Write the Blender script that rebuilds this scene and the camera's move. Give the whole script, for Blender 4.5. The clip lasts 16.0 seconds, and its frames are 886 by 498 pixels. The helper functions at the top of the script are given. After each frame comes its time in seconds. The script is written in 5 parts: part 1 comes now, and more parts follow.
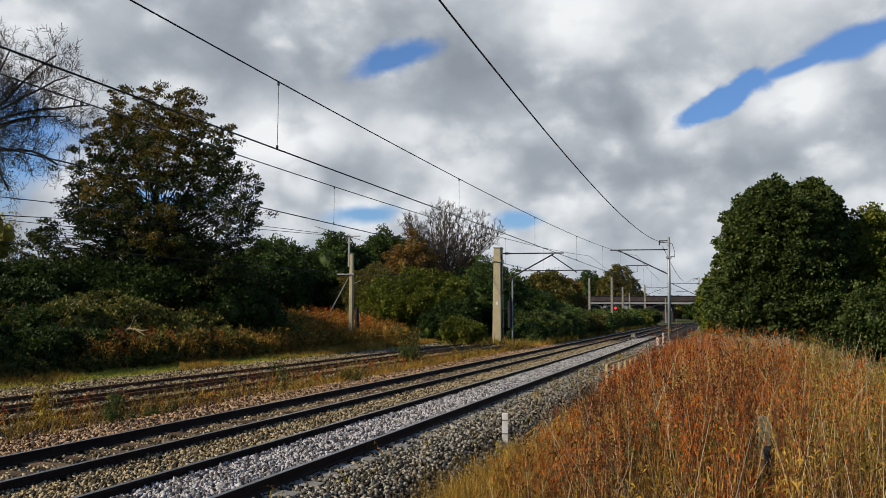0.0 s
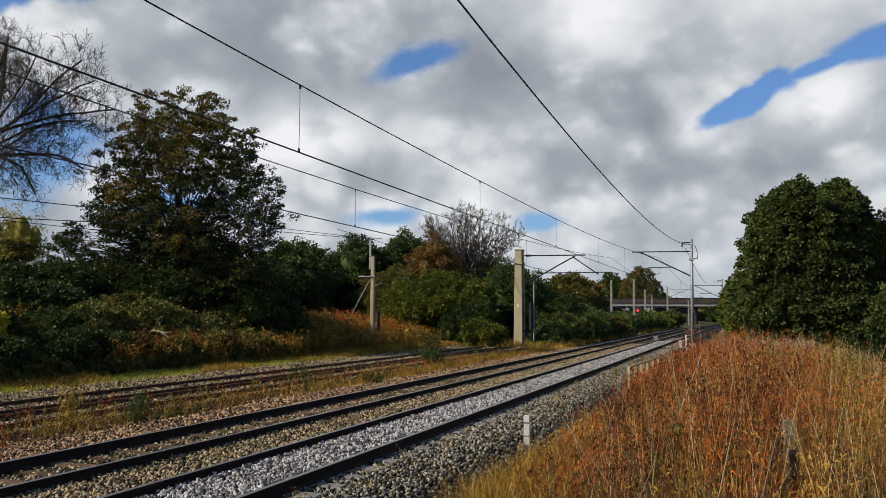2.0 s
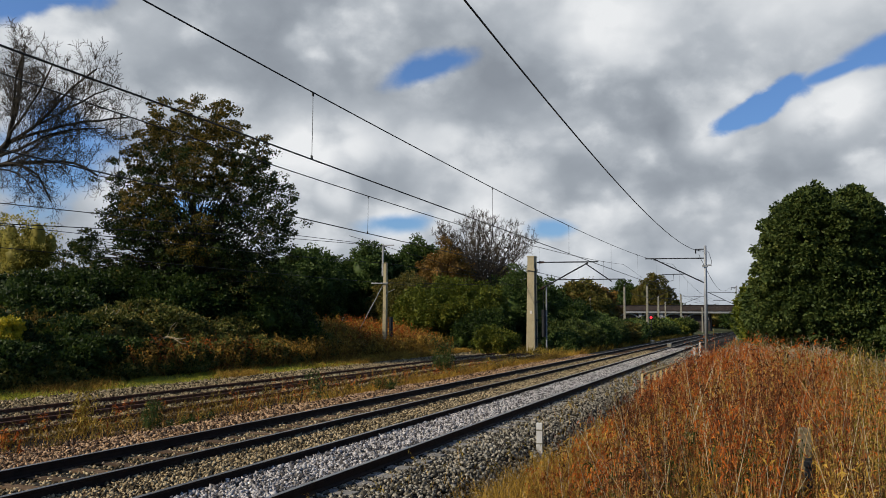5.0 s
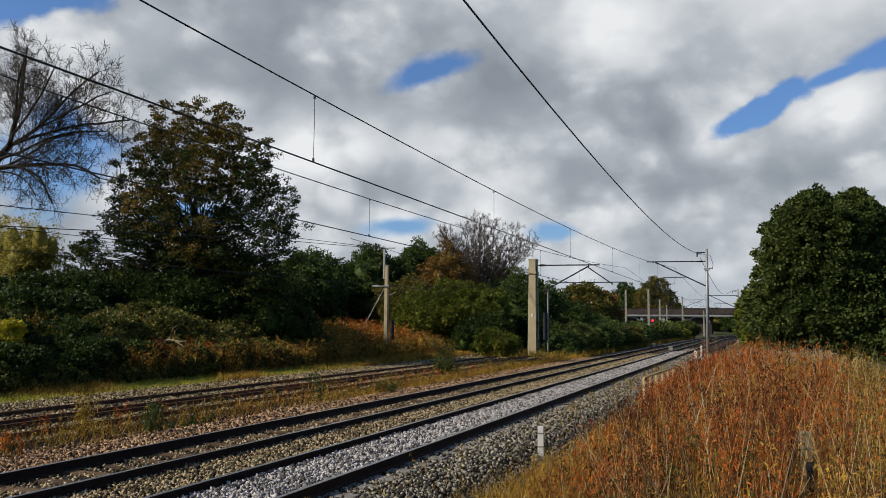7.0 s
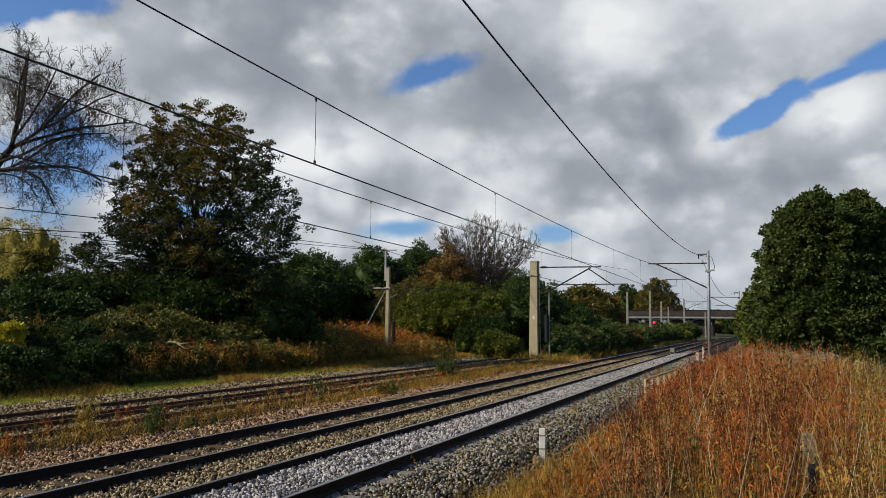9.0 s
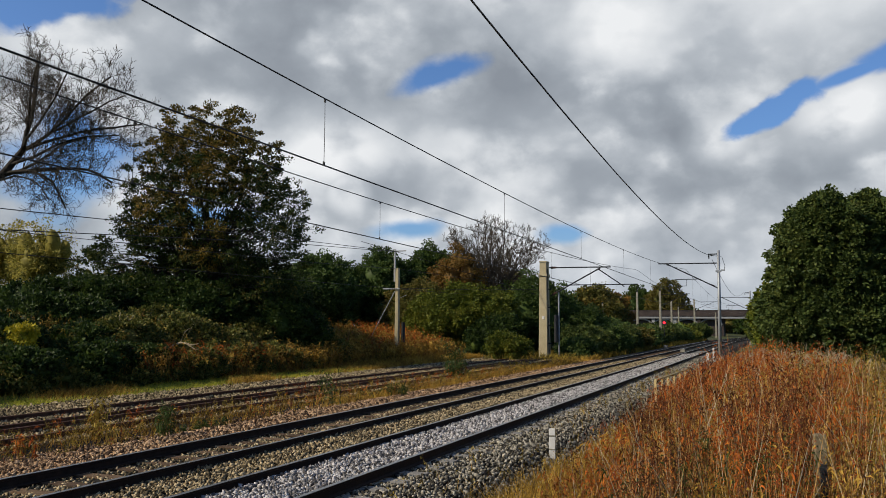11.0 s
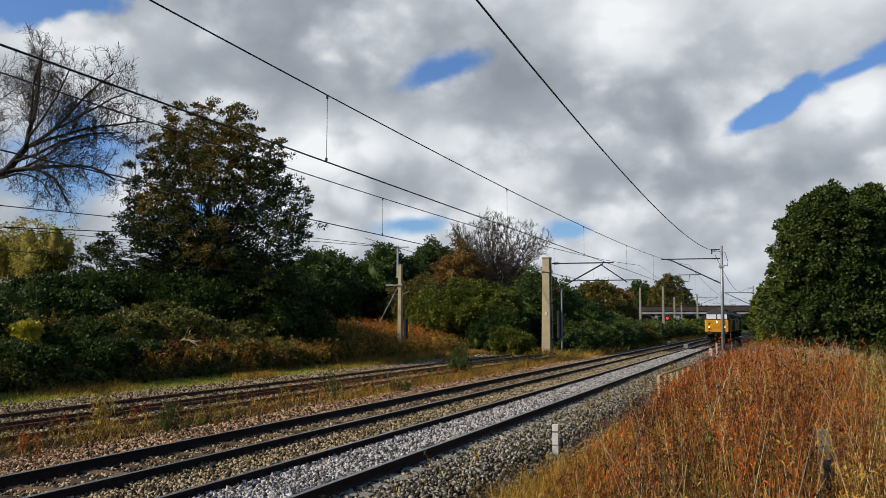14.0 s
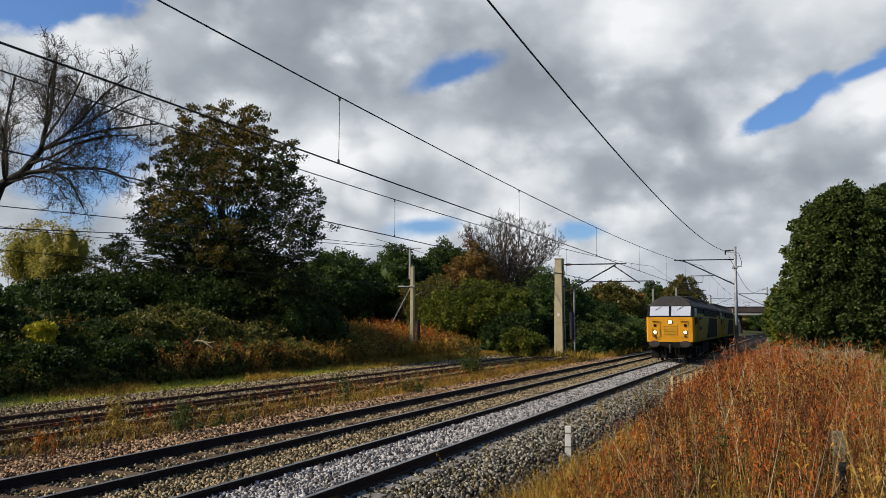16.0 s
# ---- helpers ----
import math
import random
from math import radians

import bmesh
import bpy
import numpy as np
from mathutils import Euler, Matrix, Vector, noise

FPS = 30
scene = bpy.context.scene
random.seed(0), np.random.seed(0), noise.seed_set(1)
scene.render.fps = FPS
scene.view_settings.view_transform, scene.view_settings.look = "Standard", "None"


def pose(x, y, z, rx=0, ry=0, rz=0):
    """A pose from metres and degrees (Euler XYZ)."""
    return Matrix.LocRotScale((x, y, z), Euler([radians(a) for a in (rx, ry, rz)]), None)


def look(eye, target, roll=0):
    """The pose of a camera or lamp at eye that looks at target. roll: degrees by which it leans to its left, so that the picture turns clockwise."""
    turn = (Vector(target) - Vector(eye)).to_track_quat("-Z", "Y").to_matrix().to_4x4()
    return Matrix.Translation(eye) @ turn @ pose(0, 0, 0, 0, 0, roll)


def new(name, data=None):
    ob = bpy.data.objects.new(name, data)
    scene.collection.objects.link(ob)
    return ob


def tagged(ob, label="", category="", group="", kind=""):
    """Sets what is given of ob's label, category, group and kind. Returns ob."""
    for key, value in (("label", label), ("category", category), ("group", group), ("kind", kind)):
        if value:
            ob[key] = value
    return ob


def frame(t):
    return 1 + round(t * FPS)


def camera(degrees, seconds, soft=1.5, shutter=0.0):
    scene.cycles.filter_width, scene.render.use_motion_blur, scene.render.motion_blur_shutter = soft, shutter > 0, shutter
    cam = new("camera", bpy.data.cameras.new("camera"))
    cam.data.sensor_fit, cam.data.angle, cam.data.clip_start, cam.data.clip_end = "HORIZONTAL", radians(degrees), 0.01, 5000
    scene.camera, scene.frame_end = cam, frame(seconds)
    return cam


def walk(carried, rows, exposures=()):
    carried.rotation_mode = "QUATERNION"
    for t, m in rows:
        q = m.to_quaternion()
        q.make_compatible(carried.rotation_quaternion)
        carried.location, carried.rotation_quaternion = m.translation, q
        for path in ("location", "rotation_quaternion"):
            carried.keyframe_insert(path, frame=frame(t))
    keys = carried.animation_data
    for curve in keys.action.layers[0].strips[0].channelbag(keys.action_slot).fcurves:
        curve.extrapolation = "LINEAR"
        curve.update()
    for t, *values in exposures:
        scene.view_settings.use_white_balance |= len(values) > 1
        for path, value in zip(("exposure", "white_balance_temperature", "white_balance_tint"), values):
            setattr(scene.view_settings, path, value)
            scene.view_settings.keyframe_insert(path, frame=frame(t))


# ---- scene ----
cam = camera(56.79, 16.0, soft=0.8)

# ---- the camera: hand-held, on the spot, 1.6 m over the bank ----
EYE = Vector((6.473, 0.0, 2.19))


def aim(yaw, pitch, roll):
    """yaw: degrees to the left of the tracks' direction; pitch: degrees up."""
    a, b = radians(yaw), radians(pitch)
    way = Vector((-math.sin(a) * math.cos(b), math.cos(a) * math.cos(b), math.sin(b)))
    return look(EYE, EYE + way, roll)


PATH = [
    (0.0, 18.634, 4.396, 0.29), (0.5, 18.798, 4.431, 0.29), (1.0, 19.171, 4.477, 0.28), (1.5, 19.584, 4.502, 0.29),
    (2.0, 20.111, 4.544, 0.30), (2.5, 20.286, 4.752, 0.30), (3.0, 20.314, 4.954, 0.32), (3.5, 20.531, 4.948, 0.34),
    (4.0, 20.732, 4.952, 0.36), (5.2, 21.02, 5.02, 0.37), (6.5, 21.116, 5.111, 0.39), (7.0, 21.084, 5.209, 0.44),
    (7.5, 21.04, 5.349, 0.48), (8.0, 20.989, 5.371, 0.49), (8.5, 21.066, 5.372, 0.46), (9.0, 21.179, 5.35, 0.41),
    (10.2, 21.58, 5.375, 0.34), (11.5, 21.89, 5.37, 0.30), (12.0, 21.874, 5.302, 0.30), (12.5, 21.865, 5.288, 0.28),
    (13.0, 21.824, 5.203, 0.24), (13.5, 21.868, 5.156, 0.20), (14.0, 22.016, 5.117, 0.17), (14.5, 22.104, 5.092, 0.18),
    (15.0, 22.14, 5.186, 0.20), (15.5, 22.42, 5.224, 0.19), (16.0, 22.87, 5.2, 0.17)]
walk(cam, [(t, aim(a, b, c)) for t, a, b, c in PATH], exposures=[(0.0, 0.20), (2.0, 0.18), (4.0, 0.13), (6.5, 0.10), (9.0, 0.10), (11.5, 0.16), (13.0, 0.18), (14.5, 0.23), (16.0, 0.23)])


# ---- node helpers ----
class Nodes:
    def __init__(self, tree):
        self.tree = tree
        tree.nodes.clear()

    def add(self, kind, operation="", blend_type="", sky_type="", interpolation_type=""):
        node = self.tree.nodes.new(kind)
        if operation:
            node.operation = operation
        if blend_type:
            node.blend_type = blend_type
        if sky_type:
            node.sky_type = sky_type
        if interpolation_type:
            node.interpolation_type = interpolation_type
        return node

    def link(self, out, into):
        if isinstance(out, bpy.types.NodeSocket):
            self.tree.links.new(out, into)
        else:
            into.default_value = out

    def math(self, op, a, b=0.0, clamp=False):
        n = self.add("ShaderNodeMath", operation=op)
        n.use_clamp = clamp
        self.link(a, n.inputs[0])
        self.link(b, n.inputs[1])
        return n.outputs[0]

    def vec(self, op, a, b=(0, 0, 0)):
        n = self.add("ShaderNodeVectorMath", operation=op)
        self.link(a, n.inputs[0])
        self.link(b, n.inputs[1])
        return n.outputs["Value"] if op in ("DOT_PRODUCT", "LENGTH") else n.outputs[0]

    def mix(self, fac, a, b, blend="MIX"):
        n = self.add("ShaderNodeMixRGB", blend_type=blend)
        self.link(fac, n.inputs[0])
        self.link(a, n.inputs[1])
        self.link(b, n.inputs[2])
        return n.outputs[0]

    def noise(self, vector, scale, detail=4.0, rough=0.55, distort=0.0):
        n = self.add("ShaderNodeTexNoise")
        self.link(vector, n.inputs["Vector"])
        n.inputs["Scale"].default_value, n.inputs["Detail"].default_value = scale, detail
        n.inputs["Roughness"].default_value, n.inputs["Distortion"].default_value = rough, distort
        return n.outputs[0]

    def colour_noise(self, vector, scale):
        n = self.add("ShaderNodeTexNoise")
        self.link(vector, n.inputs["Vector"])
        n.inputs["Scale"].default_value, n.inputs["Detail"].default_value = scale, 6.0
        return n.outputs[1]

    def step(self, value, low, high):
        n = self.add("ShaderNodeMapRange", interpolation_type="SMOOTHSTEP")
        self.link(value, n.inputs["Value"])
        n.inputs["From Min"].default_value, n.inputs["From Max"].default_value = low, high
        n.inputs["To Min"].default_value, n.inputs["To Max"].default_value = 0.0, 1.0
        return n.outputs[0]

    def ramp(self, value, stops):
        n = self.add("ShaderNodeValToRGB")
        self.link(value, n.inputs[0])
        while len(n.color_ramp.elements) < len(stops):
            n.color_ramp.elements.new(0.5)
        for e, (at, colour) in zip(n.color_ramp.elements, stops):
            e.position, e.color = at, (*colour, 1)
        return n.outputs[0]


# ---- sky and sun ----
SUN_WAY = Vector((-0.68, -0.52, 0.58)).normalized()   # towards the sun


def make_sky():
    world = bpy.data.worlds.new("sky")
    scene.world = world
    world.use_nodes = True
    n = Nodes(world.node_tree)
    way = n.add("ShaderNodeTexCoord").outputs["Generated"]
    air = n.add("ShaderNodeTexSky", sky_type="NISHITA")
    air.sun_disc = False
    air.sun_elevation = math.asin(SUN_WAY.z)
    air.sun_rotation = math.atan2(SUN_WAY.x, SUN_WAY.y) % (2 * math.pi)
    blue = n.mix(1.0, air.outputs[0], (0.075, 0.105, 0.150, 1), "MULTIPLY")
    # cumulus: broad billows, puffs and wisps
    z = n.vec("DOT_PRODUCT", way, (0, 0, 1))
    tall = n.vec("MULTIPLY", way, (1.0, 1.0, 1.35))
    big = n.noise(tall, 3.2, 3.0, 0.5, 0.2)
    puff = n.noise(tall, 8.5, 5.0, 0.52, 0.15)
    fine = n.noise(tall, 24.0, 7.0, 0.6, 0.3)
    def heaps(scale):
        """Rounded heads, as of heaped cloud."""
        v = n.add("ShaderNodeTexVoronoi")
        v.feature = "SMOOTH_F1"
        n.link(n.vec("ADD", tall, n.vec("MULTIPLY", n.vec("SUBTRACT", n.colour_noise(tall, scale * 0.9), (0.5, 0.5, 0.5)), (1.1 / scale, 1.1 / scale, 1.1 / scale))), v.inputs["Vector"])
        v.inputs["Scale"].default_value = scale
        v.inputs["Smoothness"].default_value = 0.6
        return n.math("SUBTRACT", 0.42, v.outputs["Distance"])

    heaped = n.math("ADD", heaps(11.0), n.math("MULTIPLY", heaps(27.0), 0.5))
    wob = n.math("ADD", n.math("MULTIPLY", n.math("SUBTRACT", puff, 0.5), 1.6), n.math("ADD", n.math("MULTIPLY", heaped, 1.3), n.math("MULTIPLY", n.math("SUBTRACT", fine, 0.5), 0.8)))

    def blob(yaw, pitch, wide, high, lean, amount, soft=0.85):
        """A soft patch of the sky: bearing and height in degrees, half sizes in degrees."""
        a, b, k = radians(yaw), radians(pitch), radians(lean)
        d = Vector((-math.sin(a) * math.cos(b), math.cos(a) * math.cos(b), math.sin(b)))
        right = Vector((math.cos(a), math.sin(a), 0))
        up = right.cross(d)
        e1 = right * math.cos(k) + up * math.sin(k)
        e2 = up * math.cos(k) - right * math.sin(k)
        off = n.vec("SUBTRACT", way, tuple(d))
        p = n.vec("DOT_PRODUCT", off, tuple(e1 / math.radians(wide)))
        q = n.vec("DOT_PRODUCT", off, tuple(e2 / math.radians(high)))
        r = n.math("SQRT", n.math("ADD", n.math("MULTIPLY", p, p), n.math("MULTIPLY", q, q)))
        r = n.math("ADD", r, n.math("MULTIPLY", wob, amount))
        return n.math("SUBTRACT", 1.0, n.step(r, 1.0 - soft, 1.0 + soft))

    def union(items):
        total = items[0]
        for item in items[1:]:
            total = n.math("MAXIMUM", total, item)
        return total

    holes = union([blob(*b) for b in SKY_HOLES])
    whites = union([blob(*b) for b in SKY_WHITES])
    greys = union([blob(*b) for b in SKY_GREYS])
    shade = n.math("ADD", 0.53, n.math("MULTIPLY", n.math("SUBTRACT", big, 0.5), 0.60))
    shade = n.math("ADD", shade, n.math("MULTIPLY", n.math("SUBTRACT", puff, 0.5), 0.66))
    shade = n.math("ADD", shade, n.math("MULTIPLY", n.math("SUBTRACT", fine, 0.5), 0.22))
    shade = n.math("ADD", shade, n.math("MULTIPLY", heaped, 0.50))
    shade = n.math("ADD", shade, n.math("MULTIPLY", whites, 0.28))
    shade = n.math("SUBTRACT", shade, n.math("MULTIPLY", greys, 0.17))
    cloud = n.ramp(shade, [(0.04, (0.30, 0.335, 0.385)), (0.32, (0.395, 0.437, 0.49)), (0.50, (0.535, 0.578, 0.63)), (0.66, (0.755, 0.79, 0.83)), (0.84, (0.98, 1.0, 1.02))])
    wide_gap = n.step(n.noise(tall, 1.9, 6.0, 0.55), 0.36, 0.46)
    front = n.step(n.vec("DOT_PRODUCT", way, (-0.37, 0.92, 0.1)), 0.55, 0.75)
    gap = n.math("MAXIMUM", holes, n.math("MULTIPLY", wide_gap, n.math("SUBTRACT", 1.0, front)))
    colour = n.mix(gap, cloud, blue)
    haze = n.math("SUBTRACT", 1.0, n.step(z, 0.0, 0.12))
    colour = n.mix(n.math("MULTIPLY", haze, 0.48), colour, (0.66, 0.72, 0.80, 1))
    back = n.add("ShaderNodeBackground")
    n.link(colour, back.inputs[0])
    back.inputs[1].default_value = SKY_STRENGTH
    n.link(back.outputs[0], n.add("ShaderNodeOutputWorld").inputs[0])


SKY_STRENGTH = 0.78
# bearing left of the tracks, height, half width, half height, lean, raggedness, softness
SKY_HOLES = [
    (22.3, 17.4, 2.3, 0.9, 18, 0.8, 0.4), (-0.2, 13.9, 2.5, 0.95, 24, 1.0, 0.25), (-5.6, 15.9, 3.0, 0.36, 16, 0.6, 0.6),
    (51.0, 20.4, 5.0, 2.0, 25, 1.1, 0.35), (47.0, 10.6, 3.2, 2.6, 40, 0.7, 0.4), (24.0, 6.8, 2.2, 0.6, 5, 0.8, 0.6),
    (38.0, 7.0, 3.5, 0.8, 0, 1.1, 0.4), (13.4, 6.4, 1.6, 0.6, 0, 0.8, 0.6), (-10.5, 17.2, 4.0, 0.85, 14, 0.8, 0.4)]
SKY_WHITES = [
    (10.0, 20.5, 3.6, 2.2, -8, 0.8, 0.9), (29.5, 12.2, 3.6, 2.0, 10, 0.9, 0.8), (-4.8, 13.2, 2.6, 1.9, 20, 0.7, 0.6),
    (2.9, 12.4, 1.6, 1.3, 20, 0.7, 0.6), (18.0, 11.6, 5.0, 2.2, 0, 0.9, 0.9),
    (46.0, 18.4, 4.0, 1.8, 10, 0.9, 0.8), (-6.0, 23.5, 5.0, 3.0, 20, 0.9, 0.9), (28.5, 9.2, 1.2, 1.2, 30, 0.7, 0.6),
    (42.0, 8.5, 2.6, 1.5, 0, 0.9, 0.7), (24.5, 6.6, 1.6, 1.1, 0, 0.7, 0.7)]
SKY_GREYS = [
    (36.5, 17.5, 7.5, 5.2, 0, 0.6, 0.8), (12.5, 14.8, 6.5, 2.2, -12, 0.8, 0.8), (8.5, 9.6, 6.5, 1.7, 0, 0.8, 0.8),
    (-6.8, 12.0, 3.2, 1.6, 15, 0.8, 0.7), (24.0, 9.5, 3.0, 1.6, 0, 0.8, 0.8)]
make_sky()
sun = new("sun", bpy.data.lights.new("sun", "SUN"))
sun.data.energy, sun.data.angle, sun.data.color = 5.0, radians(0.6), (1.0, 0.87, 0.68)
sun.matrix_world = look(SUN_WAY * 100, (0, 0, 0))


# ---- materials ----
def surface(name, colours, scale=6.0, rough=0.8, bump=0.3, bump_scale=40.0, metal=0.0, island=0.0, spread=0.0, stretch=(1, 1, 1), depth=0.01, spec=0.18):
    """A rough real surface: two scales of noise choose among the colours; relief from the finer. island: tint from piece to piece; spread: from object to object."""
    m = bpy.data.materials.new(name)
    m.use_nodes = True
    n = Nodes(m.node_tree)
    where = n.vec("MULTIPLY", n.add("ShaderNodeTexCoord").outputs["Object"], stretch)
    a = n.noise(where, scale, 5.0, 0.6)
    b = n.noise(where, scale * 6.3, 4.0, 0.6)
    f = n.math("ADD", n.math("MULTIPLY", a, 0.65), n.math("MULTIPLY", b, 0.35))
    if island:
        f = n.math("ADD", f, n.math("MULTIPLY", n.math("SUBTRACT", n.add("ShaderNodeNewGeometry").outputs["Random Per Island"], 0.5), island))
    if spread:
        f = n.math("ADD", f, n.math("MULTIPLY", n.math("SUBTRACT", n.add("ShaderNodeObjectInfo").outputs["Random"], 0.5), spread))
    stops = [(0.27 + 0.46 * i / max(1, len(colours) - 1), c) for i, c in enumerate(colours)]
    colour = n.ramp(f, stops)
    bsdf = n.add("ShaderNodeBsdfPrincipled")
    n.link(colour, bsdf.inputs["Base Color"])
    n.link(n.math("ADD", rough - 0.08, n.math("MULTIPLY", b, 0.16), True), bsdf.inputs["Roughness"])
    bsdf.inputs["Metallic"].default_value = metal
    bsdf.inputs["Specular IOR Level"].default_value = spec
    if bump:
        k = n.add("ShaderNodeBump")
        k.inputs["Strength"].default_value, k.inputs["Distance"].default_value = bump, depth
        n.link(n.noise(where, bump_scale, 5.0, 0.65), k.inputs["Height"])
        n.link(k.outputs[0], bsdf.inputs["Normal"])
    n.link(bsdf.outputs[0], n.add("ShaderNodeOutputMaterial").inputs[0])
    return m


def foliage(name, colours, rough=0.55, through_light=0.26, patch=0.5, island=0.55, mid=0.55):
    """Leaves: colour from leaf to leaf, from spray to spray and in patches over the crown; some light passes through."""
    m = bpy.data.materials.new(name)
    m.use_nodes = True
    n = Nodes(m.node_tree)
    where = n.add("ShaderNodeTexCoord").outputs["Object"]
    f = n.math("ADD", n.math("MULTIPLY", n.add("ShaderNodeNewGeometry").outputs["Random Per Island"], island),
               n.math("MULTIPLY", n.math("SUBTRACT", n.noise(where, patch, 3.0, 0.6), 0.32), 0.9))
    f = n.math("ADD", f, n.math("MULTIPLY", n.math("SUBTRACT", n.noise(where, patch * 6.0, 2.0, 0.5), 0.42), mid))
    colour = n.ramp(f, [(0.1 + 0.8 * i / (len(colours) - 1), c) for i, c in enumerate(colours)])
    bsdf = n.add("ShaderNodeBsdfPrincipled")
    n.link(colour, bsdf.inputs["Base Color"])
    bsdf.inputs["Roughness"].default_value = rough
    bsdf.inputs["Specular IOR Level"].default_value = 0.12
    thin = n.add("ShaderNodeBsdfTranslucent")
    n.link(colour, thin.inputs[0])
    both = n.add("ShaderNodeMixShader")
    both.inputs[0].default_value = through_light
    n.link(bsdf.outputs[0], both.inputs[1])
    n.link(thin.outputs[0], both.inputs[2])
    n.link(both.outputs[0], n.add("ShaderNodeOutputMaterial").inputs[0])
    return m


def glowing(name, colour, strength):
    m = bpy.data.materials.new(name)
    m.use_nodes = True
    n = Nodes(m.node_tree)
    e = n.add("ShaderNodeEmission")
    e.inputs[0].default_value, e.inputs[1].default_value = (*colour, 1), strength
    n.link(e.outputs[0], n.add("ShaderNodeOutputMaterial").inputs[0])
    return m


M_GROUND = surface("earth_and_short_grass", [(0.01925, 0.0275, 0.00825), (0.0385, 0.04675, 0.01375), (0.0715, 0.0605, 0.0275)], 0.35, 0.95, 0.6, 9.0, depth=0.05)
# near-black base: the shade in gaps between stones is in the colour
M_BALLAST_BED_SHADE = surface("ballast_bed", [(0.006, 0.0055, 0.0045), (0.018, 0.016, 0.013), (0.045, 0.040, 0.032)], 9.0, 0.9, 1.0, 16.0, depth=0.05)
M_BALLAST_NEW = surface("fresh_grey_ballast", [(0.06, 0.056, 0.054), (0.19, 0.18, 0.172), (0.30, 0.285, 0.272), (0.42, 0.40, 0.38)], 3.0, 0.9, 0.4, 60.0, island=0.75, spec=0.2)
M_BALLAST_OLD = surface("weathered_ballast", [(0.034, 0.025, 0.012), (0.13, 0.098, 0.050), (0.225, 0.172, 0.094), (0.36, 0.285, 0.165)], 3.0, 0.9, 0.4, 60.0, island=0.75, spec=0.2)
M_BALLAST_GREY = surface("grey_shoulder_ballast", [(0.026, 0.023, 0.017), (0.10, 0.090, 0.066), (0.18, 0.163, 0.122), (0.30, 0.275, 0.215)], 3.0, 0.9, 0.4, 60.0, island=0.75, spec=0.2)
M_BALLAST_RUST = surface("rust_stained_ballast", [(0.034, 0.018, 0.009), (0.135, 0.078, 0.038), (0.255, 0.155, 0.080), (0.42, 0.28, 0.16)], 3.0, 0.9, 0.4, 60.0, island=0.75, spec=0.2)
M_RAIL = surface("rusty_rail_steel", [(0.0099, 0.00675, 0.00495), (0.02025, 0.0126, 0.009), (0.03375, 0.02025, 0.0135)], 5.0, 0.75, 0.3, 60.0, metal=0.1)
M_RAIL_HEAD = surface("polished_rail_head", [(0.20, 0.20, 0.20), (0.36, 0.36, 0.36)], 4.0, 0.38, 0.1, 80.0, metal=0.9)
M_RAIL_HEAD_RUST = surface("rusted_rail_head", [(0.035, 0.016, 0.010), (0.075, 0.036, 0.022), (0.13, 0.07, 0.045)], 6.0, 0.7, 0.2, 80.0, metal=0.2)
M_SLEEPER = surface("weathered_timber_sleeper", [(0.03, 0.018, 0.010), (0.075, 0.046, 0.025), (0.14, 0.09, 0.05)], 5.0, 0.9, 0.5, 30.0, spread=0.25, stretch=(0.4, 3, 3))
M_SLEEPER_CONCRETE = surface("concrete_sleeper", [(0.12, 0.114, 0.102), (0.192, 0.186, 0.174)], 6.0, 0.9, 0.4, 50.0, spread=0.2)
M_CONCRETE = surface("weathered_concrete", [(0.1054, 0.0992, 0.0744), (0.2046, 0.1922, 0.1488), (0.2852, 0.2666, 0.2046)], 2.2, 0.9, 0.4, 45.0)
M_CONCRETE_PALE = surface("pale_concrete", [(0.236, 0.1978, 0.1161), (0.3305, 0.2834, 0.1741), (0.3895, 0.3369, 0.2156)], 1.6, 0.9, 0.4, 45.0)
M_GALV = surface("galvanised_steel", [(0.1736, 0.186, 0.1922), (0.2604, 0.2728, 0.279), (0.3224, 0.3348, 0.341)], 3.0, 0.55, 0.1, 60.0, metal=0.45)
M_STEEL_DARK = surface("dark_weathered_steel", [(0.015, 0.0165, 0.018), (0.035, 0.0375, 0.04)], 4.0, 0.6, 0.15, 60.0, metal=0.4)
M_WIRE = surface("weathered_copper_wire", [(0.018, 0.018, 0.018), (0.035, 0.034, 0.032)], 3.0, 0.6, 0.0, metal=0.3)
M_INSULATOR = surface("brown_porcelain", [(0.03, 0.015, 0.01), (0.055, 0.03, 0.02)], 6.0, 0.3, 0.0)
M_POST_MOSSY = surface("lichen_stained_concrete", [(0.06, 0.045, 0.024), (0.15, 0.115, 0.065), (0.27, 0.22, 0.13)], 5.0, 0.95, 0.6, 40.0)
M_WHITE_POST = surface("white_painted_concrete", [(0.36, 0.3384, 0.288), (0.5328, 0.5184, 0.4752), (0.5904, 0.5832, 0.5544)], 5.0, 0.85, 0.3, 40.0)
M_YELLOW_RAIL = surface("faded_yellow_timber", [(0.285, 0.195, 0.075), (0.45, 0.3375, 0.15), (0.54, 0.435, 0.24)], 4.0, 0.85, 0.3, 40.0)
M_BARK = surface("dark_bark", [(0.015, 0.012, 0.009), (0.036, 0.03, 0.0228), (0.06, 0.051, 0.039)], 4.0, 0.95, 0.7, 22.0, stretch=(1, 1, 0.3))
M_TWIG = surface("grey_brown_twigs", [(0.026, 0.021, 0.015), (0.058, 0.047, 0.034), (0.10, 0.08, 0.058)], 1.0, 0.9, 0.0)
